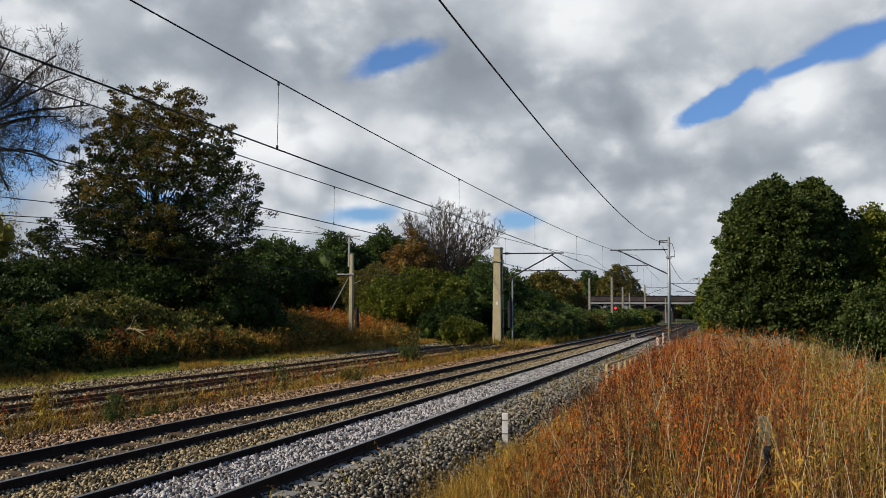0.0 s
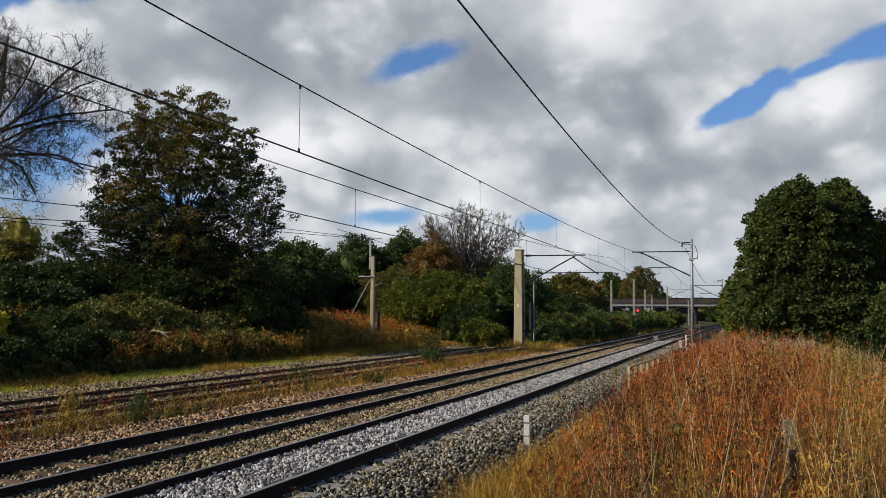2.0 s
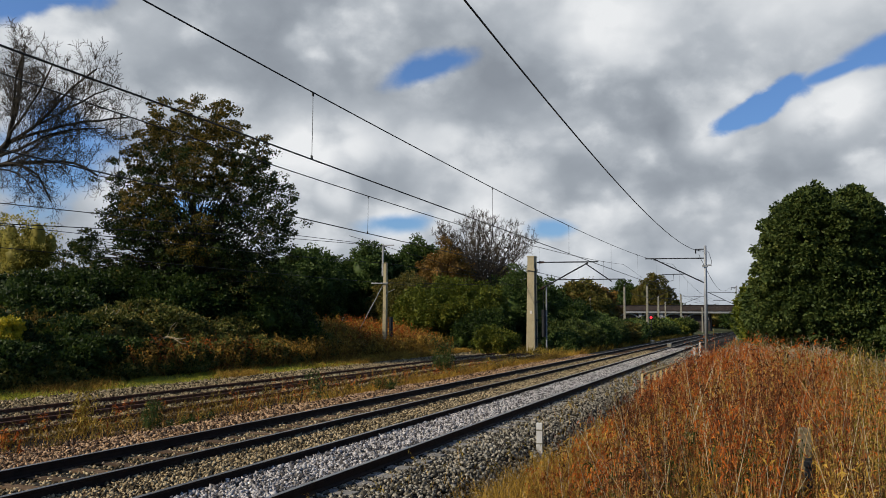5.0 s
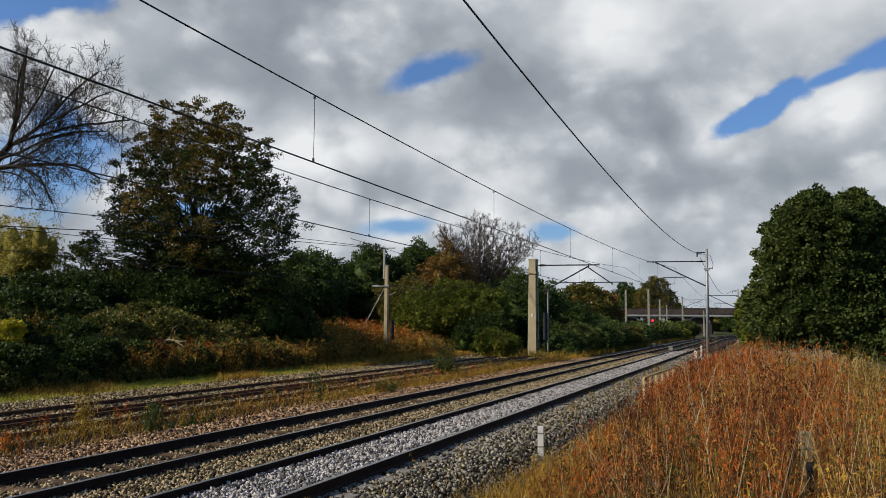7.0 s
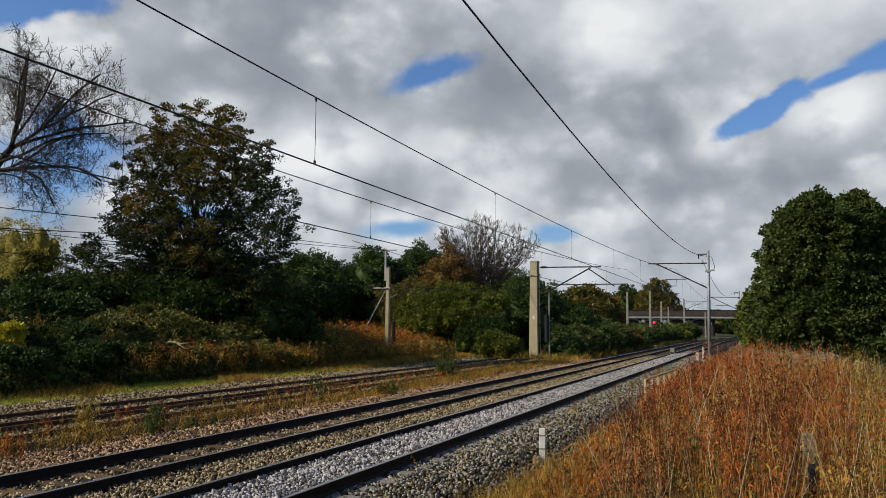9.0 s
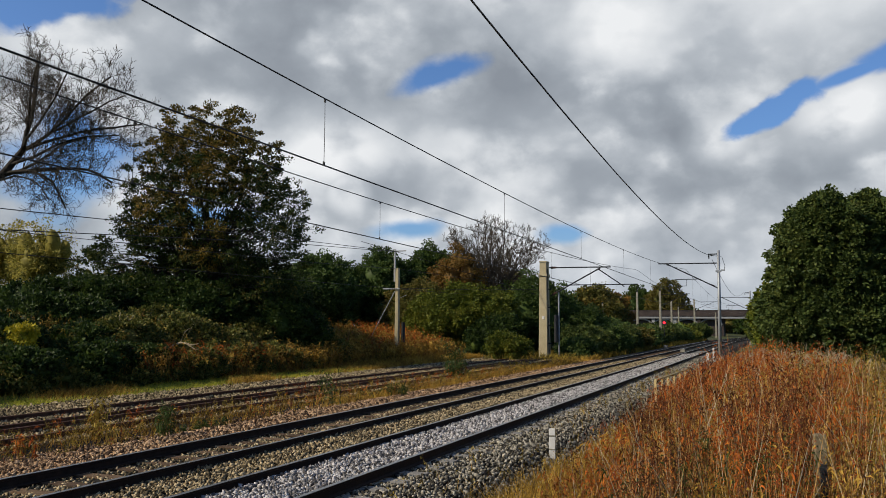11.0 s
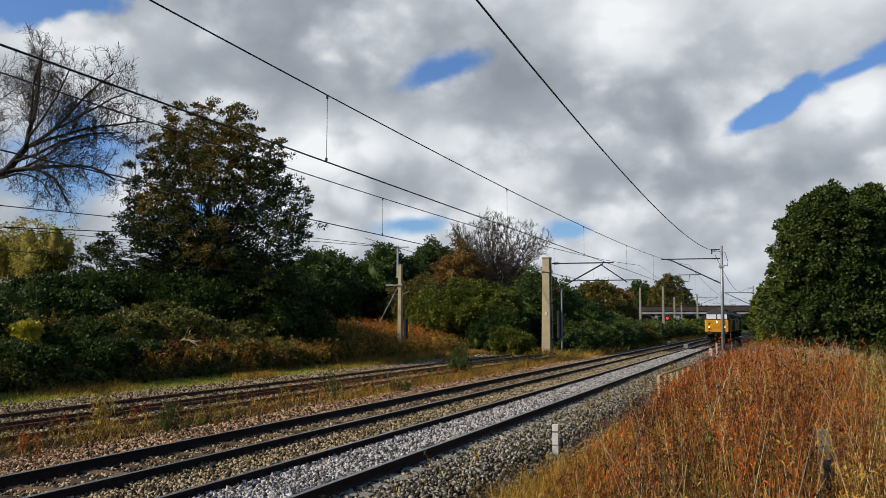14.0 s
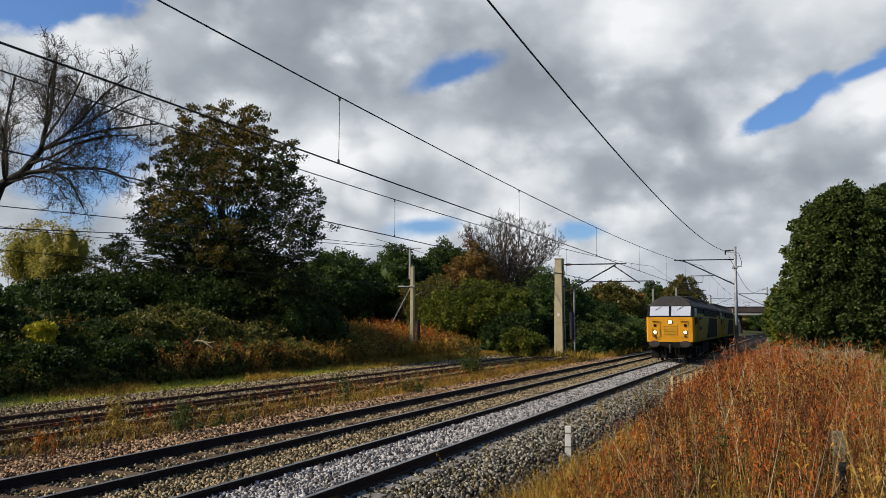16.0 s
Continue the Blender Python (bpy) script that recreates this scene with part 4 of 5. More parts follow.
def tall(x, y):
    """How high the weeds stand: low beside the ballast, trodden near the eye, low before the fence post."""
    t = np.interp(x - border(y), [0, 0.5, 0.9, 1.5, 2.4, 3.0], [0.22, 0.32, 0.48, 0.68, 0.92, 1.0]) * np.interp(y, [3, 9], [0.66, 1.0])
    t = np.where((x > 2.8) & (x < 4.3 - 0.02 * (31 - y)) & (y > 15) & (y < 32), t * 0.35, t)
    lane = np.abs(x - (6.473 + 0.045 * y))
    return np.where((lane < 0.13) & (y < 8.2), t * 0.5, t)


def back_low(x, y):
    """Behind the first rise the weeds stand lower and level, but for the clump at the mast."""
    deep = np.interp(y, [21, 30], [0.0, 1.0])
    return 1 - deep * (1 - np.interp(x, [4.6, 5.2, 5.9, 9.5], [1.10, 0.95, 0.42, 0.36]))


def make_weeds():
    # tussocks, each of one kind and height, with dark hollows between them
    cx, cy = weed_zone(3500, 2.6, 9.8, 1.6, 48, 1.5)
    per = 10
    wide = np.repeat(rng.uniform(0.05, 0.12, len(cx)), per)
    x = np.repeat(cx, per) + rng.normal(size=len(cx) * per) * wide
    y = np.repeat(cy, per) + rng.normal(size=len(cx) * per) * wide
    mood = np.repeat(rng.normal(0, 0.16, len(cx)), per)
    stature = np.repeat(rng.uniform(0.68, 1.18, len(cx)), per)
    hollow = patchy(x, y, 1.1, 21.0)
    ok = (x > border(y) + 0.25) & (((x - EYE.x) ** 2 + y ** 2) > 3.0 ** 2) & (x < np.interp(y, [0, 12, 20, 48], [8.4, 9.2, 9.8, 9.4])) & (hollow > -0.42)
    x, y, mood, stature = x[ok], y[ok], mood[ok], stature[ok]
    tone = mood + patchy(x, y, 0.45, 1.0) + 0.5 * patchy(x, y, 1.4, 5.0) - 0.10 * (x - 5.4) ** 2 + 0.16 - 0.9 * np.clip(1.5 - (x - border(y)), 0, 1)
    olive = patchy(x, y, 0.35, 9.0) + 0.22 * (x - 6.9) + 0.012 * (y - 16)
    rust = (tone > 0.0) & (olive < 0.35)
    green_zone = ~rust & (olive > 0.10)
    # near patches given the dark tone, painting the shade among the weeds
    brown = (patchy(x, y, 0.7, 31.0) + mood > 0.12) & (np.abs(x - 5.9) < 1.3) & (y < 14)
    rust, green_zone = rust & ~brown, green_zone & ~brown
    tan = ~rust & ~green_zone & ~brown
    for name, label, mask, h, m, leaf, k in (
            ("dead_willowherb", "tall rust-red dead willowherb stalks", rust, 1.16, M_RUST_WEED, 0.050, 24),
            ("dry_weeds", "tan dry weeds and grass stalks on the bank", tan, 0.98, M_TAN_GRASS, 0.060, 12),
            ("dead_dock", "dark brown weeds toned for shade among the willowherb", brown, 1.12, M_SHADE_WEED, 0.055, 26),
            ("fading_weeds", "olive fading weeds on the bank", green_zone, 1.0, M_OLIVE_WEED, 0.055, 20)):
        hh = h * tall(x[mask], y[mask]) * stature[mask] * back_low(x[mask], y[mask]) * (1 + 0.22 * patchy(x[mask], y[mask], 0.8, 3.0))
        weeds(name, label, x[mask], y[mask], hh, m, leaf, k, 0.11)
    # tufts of dry grass, long and arching
    tx, ty = weed_zone(1500, 2.3, 9.8, 1.6, 50, 1.5)
    x = np.repeat(tx, 16) + rng.normal(0, 0.07, 1500 * 16)
    y = np.repeat(ty, 16) + rng.normal(0, 0.07, 1500 * 16)
    ok = (x > border(y) + rng.normal(0, 0.15, len(x))) & (((x - EYE.x) ** 2 + y ** 2) > 2.8 ** 2)
    x, y = x[ok], y[ok]
    grass("dry_grass", "tan dry grass on the bank", x, y, 0.28 + 0.48 * tall(x, y) * back_low(x, y), M_TAN_GRASS, 0.0034, 0.5, 0.18)
    # the golden fringe beside the ballast
    tx, ty = weed_zone(700, 2.6, 5.4, 4.5, 30, 1.6)
    x = np.repeat(tx, 30) + rng.normal(0, 0.08, 700 * 30)
    y = np.repeat(ty, 30) + rng.normal(0, 0.08, 700 * 30)
    edge = x - border(y)
    ok = (edge > -0.15) & (edge < 1.3)
    grass("golden_grass", "golden dry grass tufts at the edge of the ballast", x[ok], y[ok], np.interp(y[ok], [9, 16], [0.62, 0.34]), M_TAN_GRASS, 0.0036, 0.55, 0.16)
    # pale bent stalks, some of them fallen aslant
    x, y = weed_zone(1700, 3.4, 9.4, 3.2, 34, 1.4)
    ok = x > border(y) + 0.3
    x, y = x[ok], y[ok]
    grass("pale_stalks", "pale bleached broken stalks", x, y, 1.25 * tall(x, y) * back_low(x, y), M_TWIG_PALE, 0.0042, 0.2, 0.10)
    x, y = weed_zone(150, 4.4, 8.6, 3.6, 16, 1.2)
    grass("pale_stalks", "pale bleached stalks fallen aslant", x, y, 1.3 * tall(x, y), M_TWIG_PALE, 0.006, 0.15, 0.38)
    # seed heads at the back edge
    x, y = weed_zone(520, 5.7, 10.2, 20, 29, 0.8)
    ok = x > border(y) + 0.6
    weeds("seeding_weeds", "weeds with pale fluffy seed heads", x[ok], y[ok], np.full(ok.sum(), 0.95), M_SEED, 0.07, 22, 0.12, 0.78)
    # green patches low down
    for cx, cy, r, k in ((6.15, 7.7, 0.24, 46), (6.45, 7.3, 0.14, 18), (5.3, 6.8, 0.10, 12), (5.6, 6.7, 0.08, 10)):
        x, y = cx + rng.normal(0, r, k), cy + rng.normal(0, r, k)
        weeds("green_weeds", "low green weeds among the dead stalks", x, y, np.full(k, 0.72), M_GREEN_WEED, 0.065, 40, 0.25, 0.05)
    # sparse weeds in the ballast shoulder
    x, y = weed_zone(260, 1.3, 3.2, 7, 45, 1.2)
    weeds("shoulder_weeds", "thin dry weeds growing in the ballast shoulder", x, y, np.full(len(x), 0.42), M_OLIVE_WEED, 0.06, 16)
    # grass path on the right
    x, y = weed_zone(30000, 8.6, 16, 6, 46, 1.2)
    grass("path_grass", "bright green grass of the lower path", x, y, np.full(len(x), 0.28), M_GREEN_WEED, 0.006, 0.6, 0.4)


make_weeds()


def make_siding_growth():
    x, y = weed_zone(70000, -17.4, -12.9, 10, 62, 1.1)
    edge = -13.65 + 0.25 * patchy(x, y, 0.5, 2.0) - np.clip(y - 40, 0, 40) * 0.05
    ok = x < edge
    x, y = x[ok], y[ok]
    dry = (patchy(x, y, 0.22, 4.0) + (y - 32) * 0.02 + rng.normal(0, 0.15, len(x))) > 0.1
    grass("verge_grass", "short green grass verge beside the siding", x[~dry], y[~dry], np.full((~dry).sum(), 0.13), M_VERGE, 0.010, 0.6, 0.4)
    grass("dry_verge_grass", "long golden grass verge beside the siding", x[dry], y[dry], np.full(dry.sum(), 0.34), M_TAN_GRASS, 0.009, 0.7, 0.4)
    x, y = weed_zone(16000, -7.5, -5.6, 8, 62, 1.3)
    ok = patchy(x, y, 0.45, 6.0) + 0.02 * (y - 16) > 0.02
    grass("strip_grass", "golden dry grass strip between siding and main line", x[ok], y[ok], np.full(ok.sum(), 0.42), M_TAN_GRASS, 0.007, 0.6, 0.3)
    x, y = weed_zone(220, -8.4, -5.7, 9, 40, 1.3)
    ok = patchy(x, y, 0.5, 11.0) > -0.05
    weeds("strip_weeds", "reddish-brown dock and weeds beside the siding", x[ok], y[ok], np.full(ok.sum(), 0.62), M_RUST_WEED, 0.06, 20)
    x, y = weed_zone(500, -8.4, -5.8, 9, 50, 1.3)
    weeds("strip_weeds", "olive weeds beside the siding", x, y, np.full(len(x), 0.5), M_OLIVE_WEED, 0.07, 24, 0.3, 0.05)
    for cx, cy, r, h, k, m in ((-5.9, 14.6, 0.09, 0.75, 14, M_GREEN_WEED), (-7.2, 13.9, 0.12, 1.05, 16, M_OLIVE_WEED), (-5.9, 22, 0.12, 1.1, 9, M_GREEN_WEED), (-6.2, 26.5, 0.4, 0.45, 30, M_GREEN_WEED), (-7.9, 37.6, 0.24, 1.7, 30, M_GREEN_WEED), (-7.5, 36.6, 0.3, 0.9, 24, M_GREEN_WEED), (-6.9, 11.9, 0.2, 0.5, 5, M_RUST_WEED), (-6.4, 16.2, 0.3, 0.3, 20, M_GREEN_WEED)):
        x, y = cx + rng.normal(0, r, k), cy + rng.normal(0, r, k)
        weeds("sapling_weeds", "green self-sown saplings beside the siding" if m is M_GREEN_WEED else "brown seeding dock beside the siding", x, y, np.full(k, h), m, 0.10, 34, 0.15, 0.1)
    x, y = weed_zone(650, -24, -17.2, 46, 62, 1.0)
    weeds("bank_willowherb", "rust-orange dead willowherb on the far bank", x, y, rng.uniform(0.8, 1.7, len(x)), M_RUST_WEED, 0.11, 22)
    x, y = weed_zone(2000, -24, -16.4, 43, 62, 1.0)
    weeds("bank_dry_weeds", "golden dry weeds on the far bank", x, y, rng.uniform(0.8, 1.5, len(x)), M_TAN_GRASS, 0.13, 22)
    x, y = weed_zone(240, -18.0, -16.2, 25, 34, 1.0)
    weeds("bank_willowherb", "rust-orange dead weeds among the brambles", x, y, rng.uniform(0.8, 1.7, len(x)), M_RUST_WEED, 0.11, 22)
    x, y = weed_zone(1100, -17.8, -15.9, 24, 44, 1.0)
    weeds("bank_dry_weeds", "tan dry stalks and grass before the brambles", x, y, rng.uniform(0.8, 1.5, len(x)), M_TAN_GRASS, 0.12, 16, 0.25)
    for m, k, h in ((M_OLIVE_WEED, 2600, 1.5), (M_TAN_GRASS, 900, 1.5), (M_GREEN_WEED, 1500, 1.2)):
        x, y = weed_zone(k, -23.5, -16.7, 13, 50, 1.0)
        weeds("bank_stalks", "tangled stalks and weeds among the brambles", x, y, np.full(len(x), h) * np.interp(x, [-19, -16.7], [1.25, 0.6]), m, 0.10, 18, 0.35)
    x, y = weed_zone(90, -23, -18.2, 15, 50, 1.0)
    grass("bank_canes", "bleached dead canes leaning on the brambles", x, y, np.full(len(x), 2.4), M_TWIG_PALE, 0.007, 0.9, 0.6)
    x, y = weed_zone(20000, -13, -5.9, 56, 175, 1.0)
    grass("far_grass", "dry grass beside the far track", x, y, np.full(len(x), 0.6), M_OLIVE_WEED, 0.012, 0.5, 0.3)


make_siding_growth()


def dead_branch(at, turn, length, label):
    """A bleached bough with two side shoots."""
    base = thing("dead_branch", at, label, "dead branch")
    c, d = math.cos(turn), math.sin(turn)
    pts = [(c * length * u, 0.2 * length * u, d * length * u + 0.12 * length * math.sin(5 * u) - 0.1) for u in (0, 0.2, 0.4, 0.6, 0.8, 1.0)]
    part("stem", Form().tube(pts, [0.06, 0.055, 0.048, 0.04, 0.03, 0.015], 7), M_TWIG_PALE, base, smooth=True)
    for k, s in ((2, 1), (3, -1)):
        p = Vector(pts[k])
        part("shoot", Form().tube([p, p + Vector((c * 0.2 - s * d * 0.25, 0.05, d * 0.2 + s * c * 0.25)) * length, p + Vector((c * 0.35 - s * d * 0.3, 0.1, d * 0.4 + s * c * 0.3)) * length], [0.032, 0.024, 0.01], 6), M_TWIG_PALE, base, smooth=True)


dead_branch((-19.6, 27.6, 1.75), 1.25, 1.1, "bleached broken branch standing out of the brambles")
dead_branch((-20.6, 27.8, 1.85), 1.5, 0.8, "bleached broken branch standing out of the brambles")
dead_branch((-17.9, 28.8, 1.15), 0.35, 1.5, "bleached fallen bough lying on the brambles")


# ---- overhead line ----
def mast_steel(at, height, label, tip, group, bracket=True):
    """A steel mast with a cantilever towards the track; tip: x offset of the cantilever's end."""
    base = thing("overhead_line_mast", at, label, "catenary mast", group)
    part("post", Form().tube([(0, 0, -0.3), (0.03, 0, height * 0.5), (0.06, 0, height)], [0.135, 0.12, 0.10], 10), M_GALV, base, "galvanised steel post", smooth=True)
    part("foot", Form().box((0, 0, -0.05), (0.55, 0.55, 0.5)), M_CONCRETE, base, "concrete foot", bevel=0.03)
    z = height - 0.98
    part("top_tube", Form().tube([(0, 0, z), (tip, 0, z + 0.04)], 0.045, 8), M_STEEL_DARK, base)
    part("strut", Form().tube([(0, 0, z - 1.95), (tip * 0.86, 0, z + 0.02)], 0.05, 8), M_STEEL_DARK, base)
    part("register_tube", Form().tube([(tip * 0.34, 0, z - 1.22), (tip * 0.72, 0, z - 1.22), (tip * 0.72, 0, z - 1.5)], 0.03, 6), M_STEEL_DARK, base)
    part("steady_arm", Form().tube([(tip * 0.52, 0, z - 1.24), (tip * 0.53, 0, z - 1.72), (tip * 0.72, 0, z - 1.82), (tip * 0.9, 0, z - 1.78)], 0.022, 6), M_STEEL_DARK, base)
    for k in (0, 1):
        zz = z if k == 0 else z - 1.9
        insul = Form()
        for i in range(5):
            x = tip * 0.04 + (0.06 * i + 0.08) * (1 if tip > 0 else -1)
            insul.tube([(x, 0, zz + k * abs(x) * 0.42), (x + 0.03, 0, zz + k * abs(x) * 0.42)], [0.075, 0.045], 8)
        part("insulator", insul, M_INSULATOR, base, "brown porcelain insulator")
    part("clamp", Form().box((0.03, 0, z - 0.62), (0.42, 0.3, 0.16)).box((0.35, 0, z - 0.55), (0.3, 0.12, 0.1)), M_GALV, base, bevel=0.01)
    if bracket:
        part("feeder_bracket", Form().box((-0.32, 0, height - 0.28), (0.75, 0.1, 0.08)).tube([(-0.66, 0, height - 0.3), (-0.66, 0, height - 0.62)], 0.05, 8), M_STEEL_DARK, base)
        part("jumper_cable", Form().tube([(-0.5, 0.1, height - 0.35), (0.3, 0.2, height - 0.5), (0.5, 0.2, height - 1.2), (0.45, 0.15, height - 1.6)], 0.02, 5), M_WIRE, base)
    return base


RIGHT_MASTS = "steel masts beside the near track"
mast_steel((2.72, 66.5, -0.15), 8.3, "tall galvanised steel overhead line mast beside the near track", -4.5, RIGHT_MASTS)
mast_steel((3.5, 130.0, -0.1), 7.8, "galvanised steel mast half hidden by the hedge", -4.6, RIGHT_MASTS)
mast_steel((6.5, 194.0, -0.1), 7.8, "distant galvanised steel mast beside the line", -4.6, RIGHT_MASTS)


def mast_concrete(at, height, label, tip, group, r=0.16):
    base = thing("concrete_mast", at, label, "catenary mast", group)
    part("post", Form().box((0, 0, height / 2 - 0.2), (r * 2, r * 2, height + 0.4), 0, 0.72), M_CONCRETE, base, bevel=0.02)
    if tip:
        part("cantilever", Form().tube([(0, 0, height - 0.5), (tip, 0, height - 0.45)], 0.04, 6).tube([(0, 0, height - 2.2), (tip * 0.85, 0, height - 0.5)], 0.04, 6), M_STEEL_DARK, base)
        part("steady_arm", Form().tube([(tip * 0.5, 0, height - 1.6), (tip * 0.75, 0, height - 1.9), (tip * 0.95, 0, height - 1.9)], 0.025, 6), M_STEEL_DARK, base)
    part("cap", Form().box((0, 0, height + 0.12), (0.16, 0.3, 0.24)), M_STEEL_DARK, base, bevel=0.02)
    return base


LEFT_MASTS = "concrete masts beyond the far track"
mast_concrete((-8.0, 118.0, -0.3), 7.6, "slim weathered concrete overhead line mast", 4.0, LEFT_MASTS, 0.18)
mast_concrete((-11.6, 121.0, -0.3), 7.6, "slim weathered concrete mast among the shrubs", 0, LEFT_MASTS, 0.18)
mast_concrete((-11.1, 160.0, -0.3), 7.4, "distant concrete mast among the shrubs", 3.5, LEFT_MASTS, 0.2)
mast_concrete((-9.3, 188.0, -0.3), 8.6, "distant concrete mast beside the far track", 5.0, LEFT_MASTS, 0.22)
mast_concrete((-20.4, 150.0, 0.0), 6.8, "distant concrete mast between the trees", 0, LEFT_MASTS, 0.2)
mast_concrete((-13.9, 200.0, 0.0), 7.0, "distant concrete mast near the bridge", 0, LEFT_MASTS, 0.2)
mast_concrete((-6.5, 215.0, 0.0), 6.0, "distant concrete mast near the bridge", 0, LEFT_MASTS, 0.2)
mast_concrete((-17.4, 125.0, 0.0), 5.8, "short concrete post among the shrubs", 0, LEFT_MASTS, 0.16)


def make_pier():
    base = thing("concrete_pier", (-10.0, 62.5, -0.3), "tall tapered pale concrete overhead line pier with stepped head", "catenary mast")
    part("shaft", Form().box((0, 0, 3.2), (0.70, 1.05, 6.4), 0, 0.80), M_CONCRETE_PALE, base, bevel=0.03)
    part("ledge", Form().box((0, 0, 6.5), (0.68, 0.98, 0.2)), M_CONCRETE_PALE, base, bevel=0.03)
    part("head", Form().box((0.0, 0, 7.05), (0.56, 0.82, 0.92), 0, 0.97), M_CONCRETE_PALE, base, bevel=0.03)
    part("notice_plate", Form().box((0.03, -0.49, 3.2), (0.18, 0.03, 0.24)), M_WHITE_POST, base, "small white notice plate", bevel=0.005)
    part("cable", Form().tube([(0.34, -0.30, 7.0), (0.36, -0.34, 5.4), (0.40, -0.36, 3.0), (0.46, -0.38, 0.3)], 0.03, 6), M_STEEL_DARK, base)
    part("balance_weight", Form().tube([(0.92, 0, 1.3), (0.92, 0, 3.4)], 0.17, 12).tube([(0.92, 0, 3.4), (0.92, 0, 5.6)], 0.02, 5), M_STEEL_DARK, base, "dark stacked balance weights")
    for z in (1.2, 2.6, 4.0, 5.4):
        part("side_bracket", Form().box((0.44, -0.12, z), (0.3, 0.1, 0.09)), M_STEEL_DARK, base, bevel=0.01)
    part("coping", Form().box((0, 0, 7.55), (0.62, 0.88, 0.09)), M_CONCRETE_PALE, base, bevel=0.02)
    part("weight_guide", Form().tube([(1.12, 0.1, 0.0), (1.12, 0.1, 5.3)], 0.06, 8), M_GALV, base)
    part("top_tube", Form().tube([(0.4, 0, 7.1), (5.2, 0, 7.06)], 0.05, 8), M_STEEL_DARK, base)
    part("strut", Form().tube([(0.5, 0, 4.9), (4.4, 0, 7.0)], 0.055, 8), M_STEEL_DARK, base)
    part("drop_strut", Form().tube([(4.2, 0, 6.95), (6.2, 0, 5.55)], 0.045, 8), M_STEEL_DARK, base)
    part("register_tube", Form().tube([(1.7, 0, 5.72), (7.2, 0, 5.72), (7.2, 0, 5.3)], 0.04, 8), M_STEEL_DARK, base)
    part("insulator", Form().tube([(0.55, 0, 7.1), (0.95, 0, 7.1)], [0.1, 0.08], 8), M_INSULATOR, base, "brown porcelain insulator")
    part("insulator", Form().tube([(0.7, 0, 5.0), (1.0, 0, 5.18)], [0.1, 0.08], 8), M_INSULATOR, base, "brown porcelain insulator")
    return base


make_pier()


def make_post_b():
    base = thing("concrete_mast", (-17.95, 52.4, -0.15), "square weathered concrete mast with a stay wire in golden grass", "catenary mast", LEFT_MASTS)
    part("post", Form().box((0, 0, 3.15), (0.28, 0.30, 6.5), 0, 0.8), M_CONCRETE_PALE, base, bevel=0.02)
    part("foot", Form().box((0, 0, 0.05), (0.6, 0.5, 0.5)), M_STEEL_DARK, base, bevel=0.03)
    part("extension", Form().box((-0.22, 0, 6.6), (0.12, 0.12, 2.3)), M_GALV, base, bevel=0.01)
    part("top_arm", Form().box((0.15, 0, 7.62), (0.95, 0.08, 0.08)), M_GALV, base, bevel=0.008)
    part("crossarm", Form().box((-0.38, -0.2, 4.95), (1.3, 0.07, 0.08)), M_GALV, base, "grey crossarm", bevel=0.01)
    part("brace", Form().tube([(0.16, -0.2, 4.0), (0.3, -0.2, 4.3), (0.8, -0.2, 4.5)], 0.02, 6), M_GALV, base)
    part("stay_wire", Form().tube([(-0.15, -0.1, 4.8), (-2.55, -0.6, 0.15)], 0.022, 5), M_GALV, base)
    part("weights", Form().tube([(0.42, 0.1, 1.2), (0.42, 0.1, 2.6)], 0.13, 10), M_STEEL_DARK, base, "dark balance weights")


make_post_b()


def wire_line(label, x, zc, sag, y0, y1, contact, droppers, dx=0.0, far=None):
    """A messenger wire over a contact wire with droppers, all along one track. zc: lowest height; sag: curvature; y0: where it is lowest."""
    def top(y):
        d = (y - y0 + 48.0) % 96.0 - 48.0
        return zc + sag * d * d
    base = thing("overhead_line", (0, 0, 0), label, "overhead wires", kind="structure")
    ys = [-28 + i * 2.0 for i in range(int((y1 + 28) / 2))]
    part("messenger_wire", Form().tube([(x + float(curve(y)), y, top(y)) for y in ys], 0.012, 6), M_WIRE, base)
    part("contact_wire", Form().tube([(x + float(curve(y)), y, contact) for y in (-28, 0, 30, 66, 100, 130, 145, 160, 177, 194, 212, y1)], 0.0125, 6), M_WIRE, base)
    for y in droppers:
        if top(y) > contact + 0.05:
            part("dropper", Form().tube([(x, y, top(y)), (x + 0.004, y, (top(y) + contact) / 2), (x, y, contact)], 0.005, 4), M_WIRE, base)
            part("dropper_clip", Form().box((x, y, contact + 0.03), (0.02, 0.04, 0.06)).box((x, y, top(y) - 0.03), (0.02, 0.04, 0.06)), M_WIRE, base)


wire_line("contact and messenger wires with droppers over the near track", 0.0, 5.705, 0.00055, 22.0, 230, 4.70, [2.5, 11.1, 20.5, 29.9, 39.3, 48.6, 58, 76, 85, 94, 103, 112, 121, 140, 150])
wire_line("contact and messenger wires with droppers over the far track", -3.45, 5.59, 0.00052, 18.5, 230, 4.56, [1.5, 10.7, 20.1, 29.5, 39, 48.3, 57, 76, 85, 94, 103, 112, 121])


def single_wire(name, label, pts, r=0.013):
    ob = part(name, Form().tube(pts, r, 5), M_WIRE)
    tagged(ob, label, "wire", kind="structure")


def feeder(y):
    return 6.06 + 0.00121 * (y - 29.3) ** 2


single_wire("feeder_wire", "thick dark feeder wire along the mast tops", [(2.9 - 0.002 * y, y, feeder(y)) for y in range(-12, 67, 3)] + [(2.1, 66.5, feeder(66.5))], 0.016)
